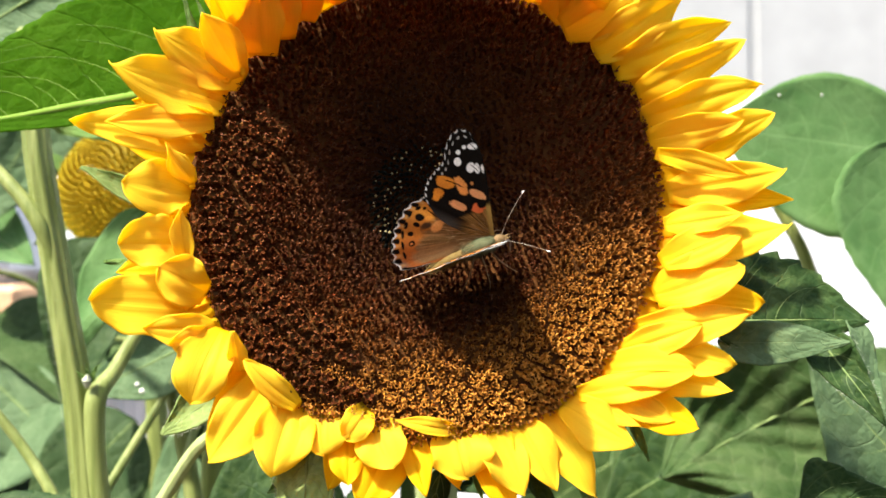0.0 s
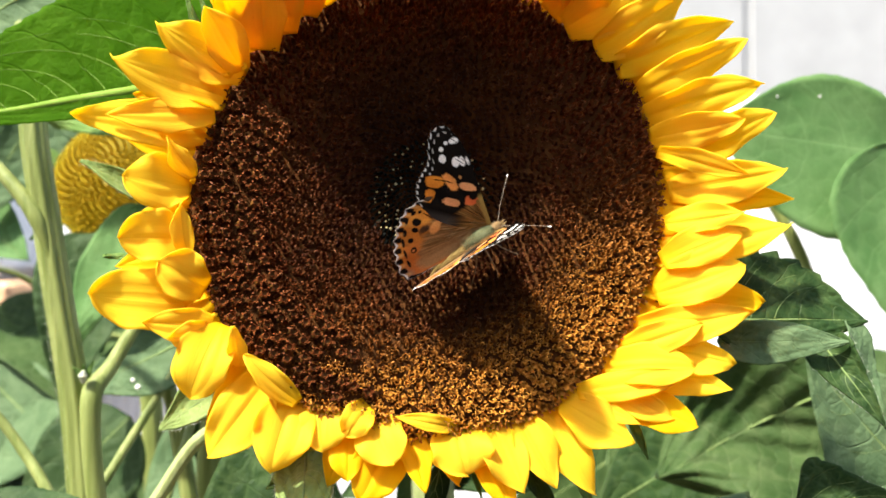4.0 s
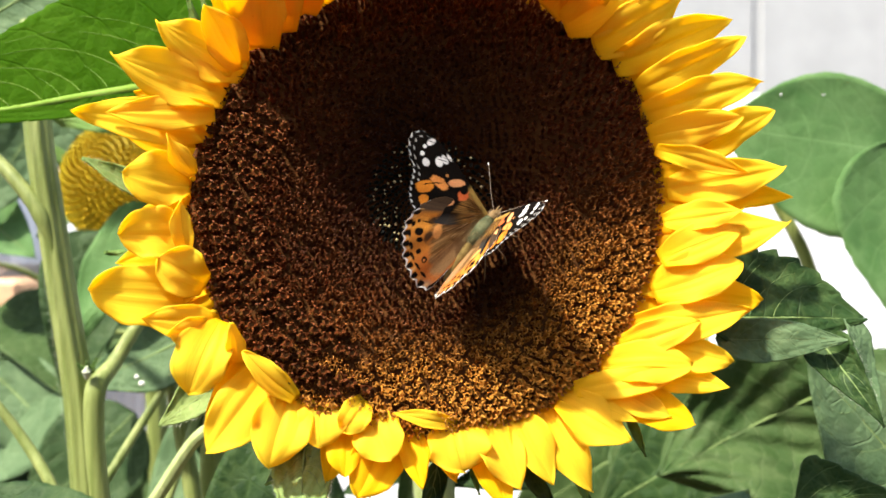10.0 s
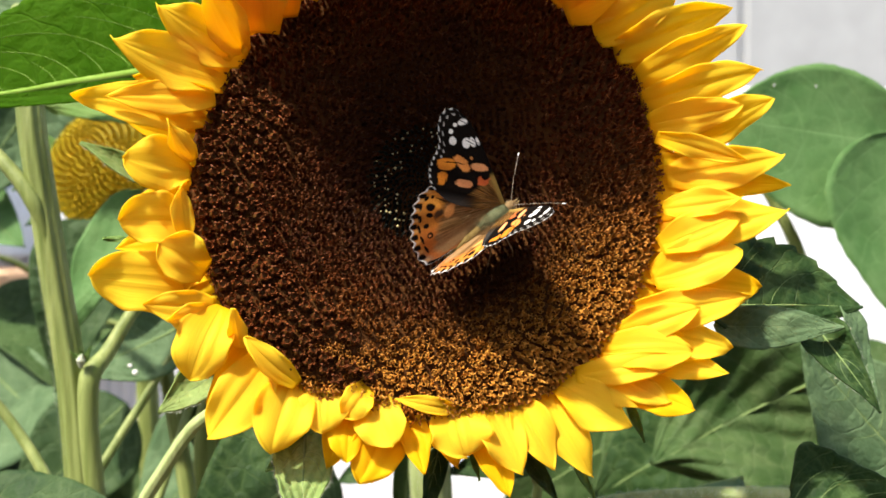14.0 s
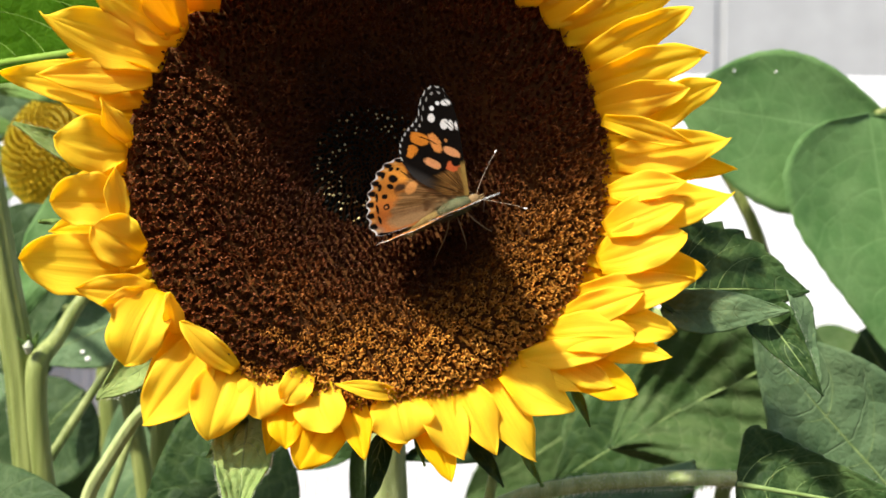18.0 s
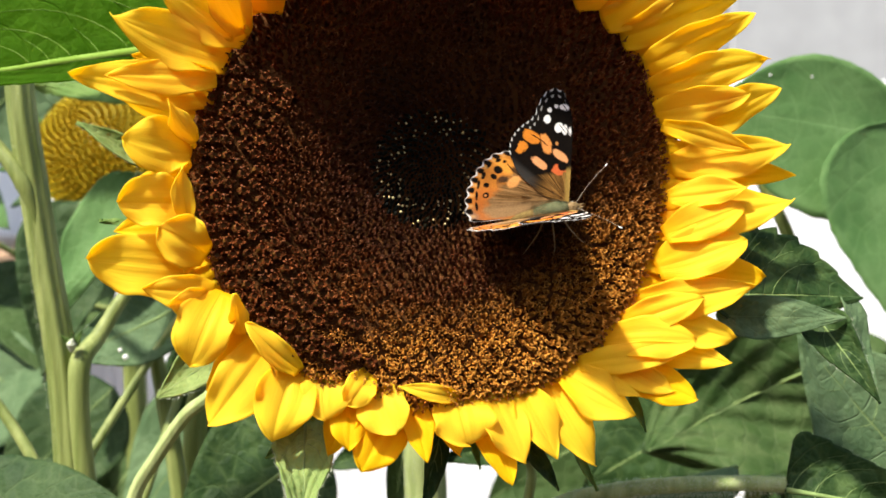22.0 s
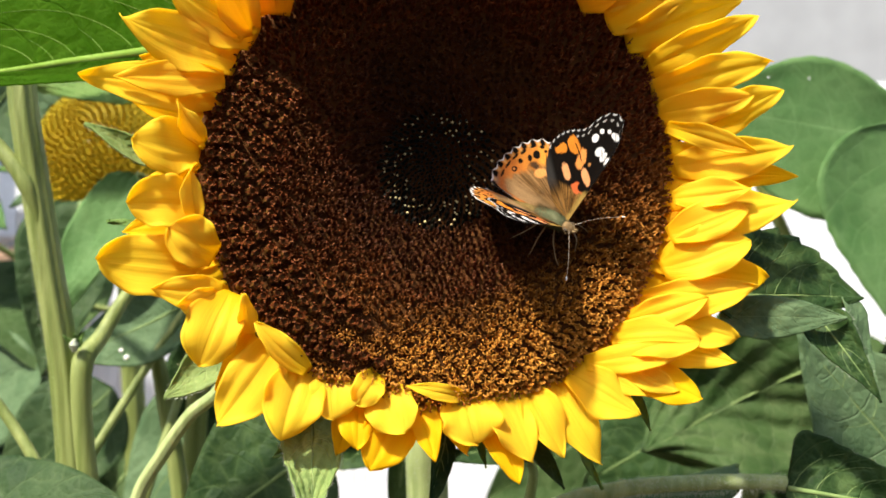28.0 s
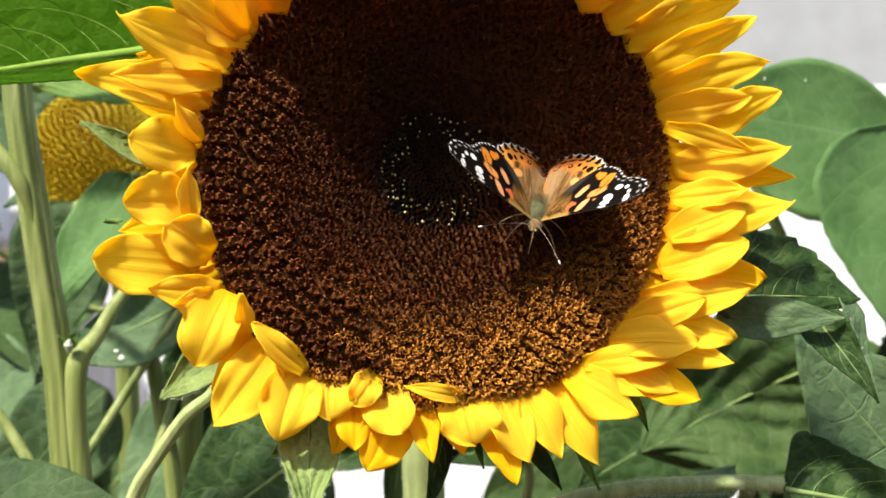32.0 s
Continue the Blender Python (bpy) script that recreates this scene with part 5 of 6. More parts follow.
# ---- the butterfly ----
def smooth01(e0, e1, x):
    t = min(max((x - e0) / (e1 - e0), 0.0), 1.0)
    return t * t * (3 - 2 * t)


def ell(x, y, cx, cy, rx, ry, an=0.0, soft=0.13, square=2.0):
    """1 inside an ellipse (mm), fading over its rim; a higher square makes it blockier."""
    c, s = math.cos(math.radians(an)), math.sin(math.radians(an))
    dx, dy = x - cx, y - cy
    d = (abs((dx * c + dy * s) / rx) ** square + abs((-dx * s + dy * c) / ry) ** square) ** (1 / square)
    return 1 - smooth01(1 - soft, 1 + soft, d)


def over(col, new_col, f):
    return tuple(a + (b - a) * f for a, b in zip(col, new_col))


BLACK, WHITE, ORANGE, SALMON = (0.0045, 0.0040, 0.0038), (0.80, 0.78, 0.73), (0.60, 0.20, 0.022), (0.70, 0.31, 0.125)
# outlines as (angle, reach in mm) round the hinge
FORE = ((79, 19), (81, 24), (84.5, 28.4), (88, 29.7), (91, 29.8), (94, 29.2), (97, 28), (100.5, 26.2), (103, 24.6), (107, 23.8), (113, 23.6), (119, 23.2), (124, 22.5), (128, 21.6), (132, 20.2), (137, 17.6), (142, 15), (149, 10), (160, 5))
HIND = ((112, 13), (120, 17), (127, 20), (131, 21.3), (135, 22.9), (141, 24.3), (146, 25), (151, 25.6), (156, 26.2), (161, 26.6), (167, 27), (173, 27.2), (178, 26.9), (180.5, 26.2), (182, 24.5), (184, 19), (190, 9))


def wing_grain(x, y, an, r):
    """Slow wander of the pattern's edges, and the rows of long hair scales that follow the veins."""
    n = noise.noise((x * 0.55, y * 0.55, 1.0)) * 0.45 + noise.noise((x * 1.8, y * 1.8, 5.0)) * 0.30
    streak = noise.noise((an * 0.55, r * 0.10, 4.0)) + 0.5 * noise.noise((an * 1.7, r * 0.14, 14.0))
    return n, streak


def fore_colour(x, y, r, R, an):
    n, streak = wing_grain(x, y, an, r)
    col = over((0.055, 0.026, 0.008), (0.27, 0.135, 0.034), smooth01(-0.45, 0.45, streak))
    col = over(col, (0.34, 0.22, 0.055), smooth01(1.6, 0.6, -(x - 0.155 * y)) * smooth01(12.2, 10.5, y) * 0.8)
    dusk = smooth01(7.6, 9.2, y + 0.7 * n - 0.10 * x)
    col = over(col, BLACK, max(dusk, 0.85 * smooth01(120, 134, an) * smooth01(5, 11, r)))
    col = over(col, (0.040, 0.038, 0.034), 0.8 * smooth01(131, 138, an) * smooth01(8, 13, r))
    for cx, cy, rx, ry, a, c in (
            (-7.3, 18.2, 2.4, 1.5, -38, ORANGE), (-10.2, 15.9, 1.1, 1.7, -42, ORANGE), (-3.8, 15.9, 1.15, 2.6, 8, (0.66, 0.25, 0.06)),
            (-0.6, 12.3, 2.1, 1.0, -43, SALMON), (-6.2, 11.2, 2.15, 1.0, -47, SALMON), (-1.7, 8.7, 1.7, 1.25, -40, (0.56, 0.12, 0.035)), (-1.0, 15.5, 0.5, 0.4, 0, (0.4, 0.17, 0.05))):
        col = over(col, c, ell(x + 1.1 * n, y - 0.9 * n, cx, cy, rx, ry, a, 0.14, 2.8))
    for cx, cy, rx, ry, a in ((-0.5, 9.3, 1.15, 0.95, -40), (-5.3, 17.2, 2.9, 0.16, -42), (-9.2, 17.6, 2.6, 0.15, -46), (-6.6, 14.5, 1.7, 0.8, -30)):
        col = over(col, BLACK, ell(x + 0.4 * n, y + 0.3 * n, cx, cy, rx, ry, a, 0.2))
    for cx, cy, rx, ry, a in ((2.2, 24.5, 1.25, 0.72, -22), (0.2, 25.1, 0.55, 0.48, 0), (-1.6, 24.4, 0.62, 0.62, 0), (-2.6, 22.1, 0.92, 1.1, -10), (0.0, 19.5, 1.05, 1.25, -20), (1.5, 18.7, 0.75, 1.3, -12), (2.7, 18.1, 0.4, 0.95, -8)):
        col = over(col, WHITE, ell(x + 0.35 * n, y + 0.25 * n, cx, cy, rx, ry, a, 0.12))
    for cx, cy, rx in ((2.3, 24.5, 1.1), (0.95, 19.1, 1.5), (2.2, 18.4, 1.3)):
        col = over(col, BLACK, ell(x, y, cx, cy, rx, 0.11, -62, 0.3))
    edge = R - r
    if 84 < an < 134 and R > 18:
        step = (an * 0.27) % 1.0
        col = over(col, WHITE, (1 - smooth01(0.25, 0.65, edge)) * smooth01(0.18, 0.36, step) * smooth01(0.90, 0.62, step) * 0.7)
        if an < 112:
            col = over(col, (0.55, 0.52, 0.47), ell(edge, (step - 0.55) * 2.2, 1.75, 0, 0.34, 0.5, 0.3) * 0.55)
    return col


def hind_colour(x, y, r, R, an):
    d = R - r
    n, streak = wing_grain(x, y, an, r)
    col = over((0.105, 0.054, 0.018), (0.27, 0.150, 0.056), smooth01(-0.45, 0.5, streak))
    col = over(col, (0.30, 0.185, 0.085), 0.8 * smooth01(164, 176, an + 5 * n))
    col = over(col, (0.045, 0.030, 0.020), 0.9 * smooth01(141, 134, an + 3 * n) * smooth01(5, 11, r))
    band = smooth01(9.2, 6.6, d + 1.5 * n + 3.2 * smooth01(158, 176, an)) * smooth01(128, 133, an)
    col = over(col, (0.48, 0.175, 0.028), band * (1 - 0.35 * smooth01(168, 178, an)))
    col = over(col, (0.34, 0.085, 0.020), band * 0.55 * smooth01(156, 164, an) * smooth01(1, 3.5, d))
    col = over(col, (0.66, 0.27, 0.04), ell(x + n, y, -14.6, 12.4, 3.0, 1.9, -40, 0.3))
    col = over(col, (0.66, 0.30, 0.085), ell(x + n, y, -13.2, 7.8, 2.1, 1.25, 24, 0.25))
    for cx, cy, rx, ry, a in ((-15.9, 8.9, 1.5, 1.0, 15), (-12.0, 10.4, 1.6, 0.9, -40)):
        col = over(col, (0.030, 0.020, 0.014), 0.9 * ell(x + n, y + 0.5 * n, cx, cy, rx, ry, a, 0.35))
    for cx, cy, rx, ry, a in ((-16.6, 11.7, 1.25, 1.0, -35), (-18.1, 10.1, 0.95, 0.75, -35), (-20.4, 8.3, 0.78, 0.66, -20), (-21.0, 5.6, 0.85, 0.75, 0), (-16.2, 14.1, 0.75, 0.5, 10), (-14.6, 13.5, 0.5, 0.4, 0),
                              (-20.7, 10.9, 1.0, 0.55, 62), (-18.8, 13.2, 1.15, 0.42, 40), (-22.4, 8.8, 1.2, 0.4, 70), (-23.4, 6.0, 1.3, 0.36, 80), (-23.9, 3.2, 1.2, 0.36, 88), (-13.4, 11.6, 1.5, 0.16, -62)):
        col = over(col, BLACK, ell(x + 0.35 * n, y + 0.3 * n, cx, cy, rx, ry, a, 0.18))
    col = over(col, (0.45, 0.17, 0.05), ell(x, y, -21.1, 5.6, 0.38, 0.32, 0, 0.3))
    if an > 128 and R > 19:
        step = ((an - 128) / 6.3) % 1.0
        mid = abs(step - 0.5) * 2
        col = over(col, (0.10, 0.11, 0.12), 0.6 * smooth01(172, 177, an) * smooth01(3.4, 1.2, d))
        col = over(col, (0.62, 0.36, 0.12), 0.55 * smooth01(2.2, 1.3, d) * smooth01(0.6, 0.9, mid))
        col = over(col, BLACK, ell(d, (step - 0.5) * 2.4, 1.25, 0, 0.95, 0.62, 0.25))
        col = over(col, BLACK, (1 - smooth01(0.45, 0.75, d)) * 0.9)
        col = over(col, WHITE, (1 - smooth01(0.22, 0.48, d - 0.22 * mid)) * (0.2 + 0.62 * smooth01(0.15, 0.6, mid)))
    return col


def under_colour(x, y, r, R, an, fore):
    n = noise.noise((x * 0.45, y * 0.45, 2.0))
    col = over((0.36, 0.23, 0.09), (0.60, 0.44, 0.23), smooth01(-0.25, 0.4, n))
    col = over(col, (0.12, 0.075, 0.035), 0.8 * smooth01(0.15, 0.45, noise.noise((x * 0.7, y * 0.7, 8.0))))
    if fore and 7 < y < 19:
        col = over(col, (0.70, 0.33, 0.12), 0.6)
    return over(col, WHITE, 0.9 * (1 - smooth01(0.3, 0.9, R - r)) if R > 16 else 0)


def wing(name, side, outline, colour, fore, parent, label):
    """A wing with its hinge at the origin; side +1 left, -1 right. Two faces, a fine rim, slightly bowed and ribbed by its veins."""
    angs, rads = [q[0] for q in outline], [q[1] for q in outline]
    na, nr = 230, 125
    A = np.linspace(angs[0], angs[-1], na + 1)
    V, C = [], []
    for layer in (0, 1):
        for a in A:
            R = float(np.interp(a, angs, rads))
            if R > 18:
                R *= 1 + (0.007 if fore else 0.014) * math.sin(a * (1.7 if fore else 2 * math.pi / 6.3) + (0.6 if fore else 2.9))
            for j in range(nr + 1):
                r = R * (j / nr) ** 0.85
                x, y = r * math.cos(math.radians(a)), r * math.sin(math.radians(a))
                z = 0.10 * math.sin(math.radians(a) * 20) * (r / 25) + 0.0016 * y * (25 - y) * 0.5 - (0.0 if fore else 0.30)
                V.append((x * 0.001, side * y * 0.001, (z - layer * 0.09) * 0.001))
                c = colour(x, y, r, R, a) if layer == 0 else under_colour(x, y, r, R, a, fore)
                C.append((*c, 1.0))
    w, n0 = nr + 1, (na + 1) * (nr + 1)
    Fc = []
    for i in range(na):
        for j in range(nr):
            q = (i * w + j, i * w + j + 1, (i + 1) * w + j + 1, (i + 1) * w + j)
            up, dn = q[::-1], tuple(n0 + k for k in q)
            Fc += [up, dn] if side < 0 else [up[::-1], dn[::-1]]
        e = (i * w + nr, (i + 1) * w + nr, n0 + (i + 1) * w + nr, n0 + i * w + nr)
        Fc.append(e)
    me = mesh_of(name, V, Fc, WING)
    at = me.color_attributes.new("scales", "FLOAT_COLOR", "POINT")
    at.data.foreach_set("color", np.asarray(C, dtype=np.float32).ravel())
    return put(name, me, parent, label=label)


def wing_hair(side, fore, parent, count, seed):
    """Long soft hairs that lie on the inner part of a wing."""
    rng = random.Random(seed)
    V, Fc = [], []
    for _ in range(count):
        a = math.radians(rng.uniform(92, 150) if fore else rng.uniform(152, 186))
        r0 = rng.uniform(1.0, 5.0) if fore else rng.uniform(1.5, 11)
        L = rng.uniform(1.5, 3.2)
        d = Vector((math.cos(a + rng.uniform(-0.12, 0.12)), side * math.sin(a + rng.uniform(-0.12, 0.12)), 0))
        p = Vector((r0 * math.cos(a), side * r0 * math.sin(a), -0.15))
        s = Vector((-d.y, d.x, 0)) * 0.035
        k = len(V)
        V += [(p + s) * 0.001, (p - s) * 0.001, (p + d * L * 0.6 + Vector((0, 0, 0.35))) * 0.001, (p + d * L + Vector((0, 0, rng.uniform(0.2, 0.7)))) * 0.001]
        Fc += [(k, k + 1, k + 2), (k + 1, k + 3, k + 2)]
    tagged(put("fur", mesh_of("fur", V, Fc, FUR_WING, False), parent), kind="stuff")


def round_body(name, stations, material, seg=18):
    """A body of round sections: (x, z, half width, half height) in mm, head last."""
    V, Fc = [], []
    for x, z, w, h in stations:
        for i in range(seg):
            a = 2 * math.pi * i / seg
            V.append((x * 0.001, w * math.cos(a) * 0.001, (z + h * math.sin(a)) * 0.001))
    for k in range(len(stations) - 1):
        for i in range(seg):
            j = (i + 1) % seg
            Fc.append((k * seg + i, k * seg + j, (k + 1) * seg + j, (k + 1) * seg + i))
    Fc += [tuple(range(seg - 1, -1, -1)), tuple((len(stations) - 1) * seg + i for i in range(seg))]
    return mesh_of(name, V, Fc, material)


def fuzz(stations, count, length, material, seed):
    rng = random.Random(seed)
    V, Fc = [], []
    for _ in range(count):
        k = rng.randrange(len(stations) - 1)
        t = rng.random()
        x, z, w, h = (a + (b - a) * t for a, b in zip(stations[k], stations[k + 1]))
        a = rng.uniform(0, 2 * math.pi)
        o = Vector((rng.uniform(-0.9, -0.2), math.cos(a), math.sin(a))).normalized()
        p = Vector((x, w * math.cos(a) * 0.97, z + h * math.sin(a) * 0.97))
        s = o.cross(Vector((0.3, 0.2, 1))).normalized() * 0.028
        b = len(V)
        V += [(p + s) * 0.001, (p - s) * 0.001, (p + o * length * rng.uniform(0.4, 1.1)) * 0.001]
        Fc.append((b, b + 1, b + 2))
    return mesh_of("fuzz", V, Fc, material, False)


butterfly = thing("butterfly", "orange and black butterfly with white-spotted wing tips, feeding on the disc", "butterfly")
THORAX = ((-5.0, 0.0, 1.3, 1.2), (-3.4, 0.1, 1.9, 1.7), (-1.2, 0.2, 2.3, 2.0), (1.2, 0.2, 2.3, 2.0), (3.2, 0.1, 1.8, 1.6), (4.4, 0.0, 1.2, 1.1))
ABDOMEN = ((-16.5, -2.4, 0.3, 0.3), (-15, -2.2, 0.9, 0.9), (-12, -1.6, 1.35, 1.3), (-9, -1.0, 1.6, 1.5), (-6, -0.4, 1.5, 1.4), (-4, 0.0, 1.3, 1.2))
HEADS = ((3.6, 0.0, 0.9, 1.0), (4.4, 0.0, 1.4, 1.35), (5.4, -0.1, 1.6, 1.45), (6.3, -0.2, 1.25, 1.15), (7.0, -0.3, 0.5, 0.6))
PALPS = ((6.0, -0.4, 0.45, 0.4), (6.8, -0.2, 0.42, 0.42), (7.6, 0.1, 0.28, 0.3), (8.3, 0.4, 0.08, 0.1))
put("thorax", round_body("thorax", THORAX, FUR), butterfly, label="thorax with greenish brown fur")
put("abdomen", round_body("abdomen", ABDOMEN, FUR_GOLD), butterfly)
head = put("head", round_body("head", HEADS, FUR_TAN), butterfly, label="furry tan head")
tagged(put("fur", fuzz(THORAX, 2600, 1.15, FUR, 1), butterfly), kind="stuff")
tagged(put("fur", fuzz(THORAX[:3], 700, 2.2, FUR_TAN, 5), butterfly), kind="stuff")
tagged(put("fur", fuzz(ABDOMEN[1:], 1300, 1.2, FUR_GOLD, 2), butterfly), kind="stuff")
tagged(put("fur", fuzz(HEADS, 900, 0.9, FUR_TAN, 3), butterfly), kind="stuff")
ANTENNAE = []
for s in (1, -1):
    put("eye", round_body("eye", ((4.6, 0.2, 0.1, 0.1), (4.9, 0.2, 0.5, 0.55), (5.4, 0.2, 0.6, 0.7), (5.9, 0.2, 0.4, 0.45), (6.1, 0.2, 0.1, 0.1)), EYE, 12), head, (0, s * 0.0012, 0), "dark round eye")
    put("palp", round_body("palp", PALPS, FUR_TAN, 8), head, (0, s * 0.0004, 0))
    an = put("antenna", tube_mesh("antenna", [(0.0061, s * 0.0006, 0.0006), (0.0090, s * 0.0035, 0.0020), (0.0127, s * 0.0068, 0.0027), (0.0152, s * 0.0090, 0.0026)], [0.00007, 0.00005, 0.00005, 0.00007], ANTENNA, 6), head)
    put("club", tube_mesh("club", [(0.0153, s * 0.0091, 0.0026), (0.0157, s * 0.0095, 0.0026), (0.0161, s * 0.0098, 0.0025)], [0.00008, 0.00022, 0.00011], CLUB, 8), an, label="white antenna club")
    ANTENNAE.append((s, an))
    for x0, x1, y1 in ((2.0, 5.5, 6.5), (-0.5, -1.0, 8.5), (-2.5, -8.0, 7.0)):
        put("leg", tube_mesh("leg", [(x0 * 0.001, s * 0.0013, -0.0012), ((x0 * 0.6 + x1 * 0.4) * 0.001, s * y1 * 0.00062, -0.0030), (x1 * 0.001, s * y1 * 0.00095, -0.0058), ((x1 * 1.12 + (0.6 if x1 > 0 else -0.6)) * 0.001, s * y1 * 0.00105, -0.0076)], [0.00024, 0.00019, 0.00014, 0.0001], LEG, 6), butterfly)
put("proboscis", tube_mesh("proboscis", [(0.0066, 0, -0.0004), (0.0079, 0, -0.0028), (0.0072, 0, -0.0085)], [0.0002, 0.00016, 0.0001], ANTENNA, 6), head)
WINGS = []
for s in (1, -1):
    f = wing("forewing", s, FORE, fore_colour, True, butterfly, "orange forewing with black tip and white spots")
    h = wing("hindwing", s, HIND, hind_colour, False, butterfly, "orange-brown hindwing with black eyespots and white scalloped edge")
    wing_hair(s, True, f, 80, 31 + s)
    wing_hair(s, False, h, 130, 41 + s)
    WINGS.append((s, f, h))
GROWN = 0.975
for me in {ob.data for ob in butterfly.children_recursive}:
    me.transform(Matrix.Scale(GROWN, 4))
for ob in butterfly.children_recursive:
    ob.location = ob.location * GROWN

# ---- the wasp that passes ----
WASP = mat_plain("wasp_black", (0.02, 0.017, 0.012), (0.05, 0.04, 0.02), 600, 0.4)
WASP_YELLOW = mat_plain("wasp_yellow", (0.65, 0.48, 0.04), (0.75, 0.58, 0.08), 600, 0.45)
wm, wmn, wml, wmb = shader("wasp_wing")
wmb.inputs["Base Color"].default_value = (0.35, 0.32, 0.26, 1)
wmb.inputs["Alpha"].default_value = 0.14
wmb.inputs["Roughness"].default_value = 0.3
wasp = thing("wasp", "black and yellow wasp in flight", "wasp")
put("thorax", round_body("thorax", ((-1.2, 0, 0.5, 0.5), (-0.2, 0.1, 1.5, 1.5), (1.2, 0.2, 1.7, 1.7), (2.6, 0.1, 1.0, 1.1), (3.0, 0, 0.4, 0.4)), WASP), wasp)
put("head", round_body("head", ((2.9, -0.1, 0.5, 0.5), (3.4, -0.1, 1.4, 1.3), (4.2, -0.2, 1.3, 1.2), (4.7, -0.4, 0.5, 0.5)), WASP), wasp)
for k, (x0, x1, w0, w1) in enumerate(((-1.8, -3.0, 1.1, 1.6), (-3.0, -3.8, 1.6, 1.75), (-3.8, -4.8, 1.75, 1.7), (-4.8, -5.6, 1.7, 1.5), (-5.6, -6.6, 1.5, 1.15), (-6.6, -7.3, 1.15, 0.85), (-7.3, -9.0, 0.85, 0.1))):
    put("segment", round_body("segment", ((x1, 0.12 * x1 + 0.2, w1, w1), (x0, 0.12 * x0 + 0.2, w0, w0)), (WASP, WASP_YELLOW)[k % 2]), wasp)
put("waist", round_body("waist", ((-2.0, 0, 0.7, 0.7), (-1.0, 0, 0.35, 0.35)), WASP), wasp)
for s in (1, -1):
    put("antenna", tube_mesh("antenna", [(0.0044, s * 0.0005, 0), (0.0072, s * 0.001, 0.0004), (0.0112, s * 0.0016, 0.0006)], [0.00018, 0.00018, 0.00014], WASP, 6), wasp)
    put("wing", blade((0, 0, 0), (-0.004, s * 0.009, 0.006), 0.0034, (0.5, 0, 1), seed=3, material=wm, name="wing", thick=0.00005, cells=(8, 12))[0], wasp, (0.001, s * 0.001, 0.0014), "clear blurred wing")
    for x in (1.5, 0.2, -1.0):
        put("leg", tube_mesh("leg", [(x * 0.001, s * 0.001, -0.001), ((x - 0.6) * 0.001, s * 0.0016, -0.0022), ((x - 2.6) * 0.001, s * 0.0014, -0.0026)], [0.00025, 0.0002, 0.00012], WASP_YELLOW, 6), wasp)

for ob in wasp.children:
    ob.data.transform(Matrix.Scale(0.66, 4))
    ob.location = ob.location * 0.66


def body_pose(x, y, z, heading, lean, pitch):
    """The butterfly's body: it leans its back up towards the sun, and turns on the disc."""
    return pose(x, y, z) @ pose(0, 0, 0, 90 - lean, 0, 0) @ pose(0, 0, 0, 0, 0, heading) @ pose(0, 0, 0, 0, -pitch, 0)


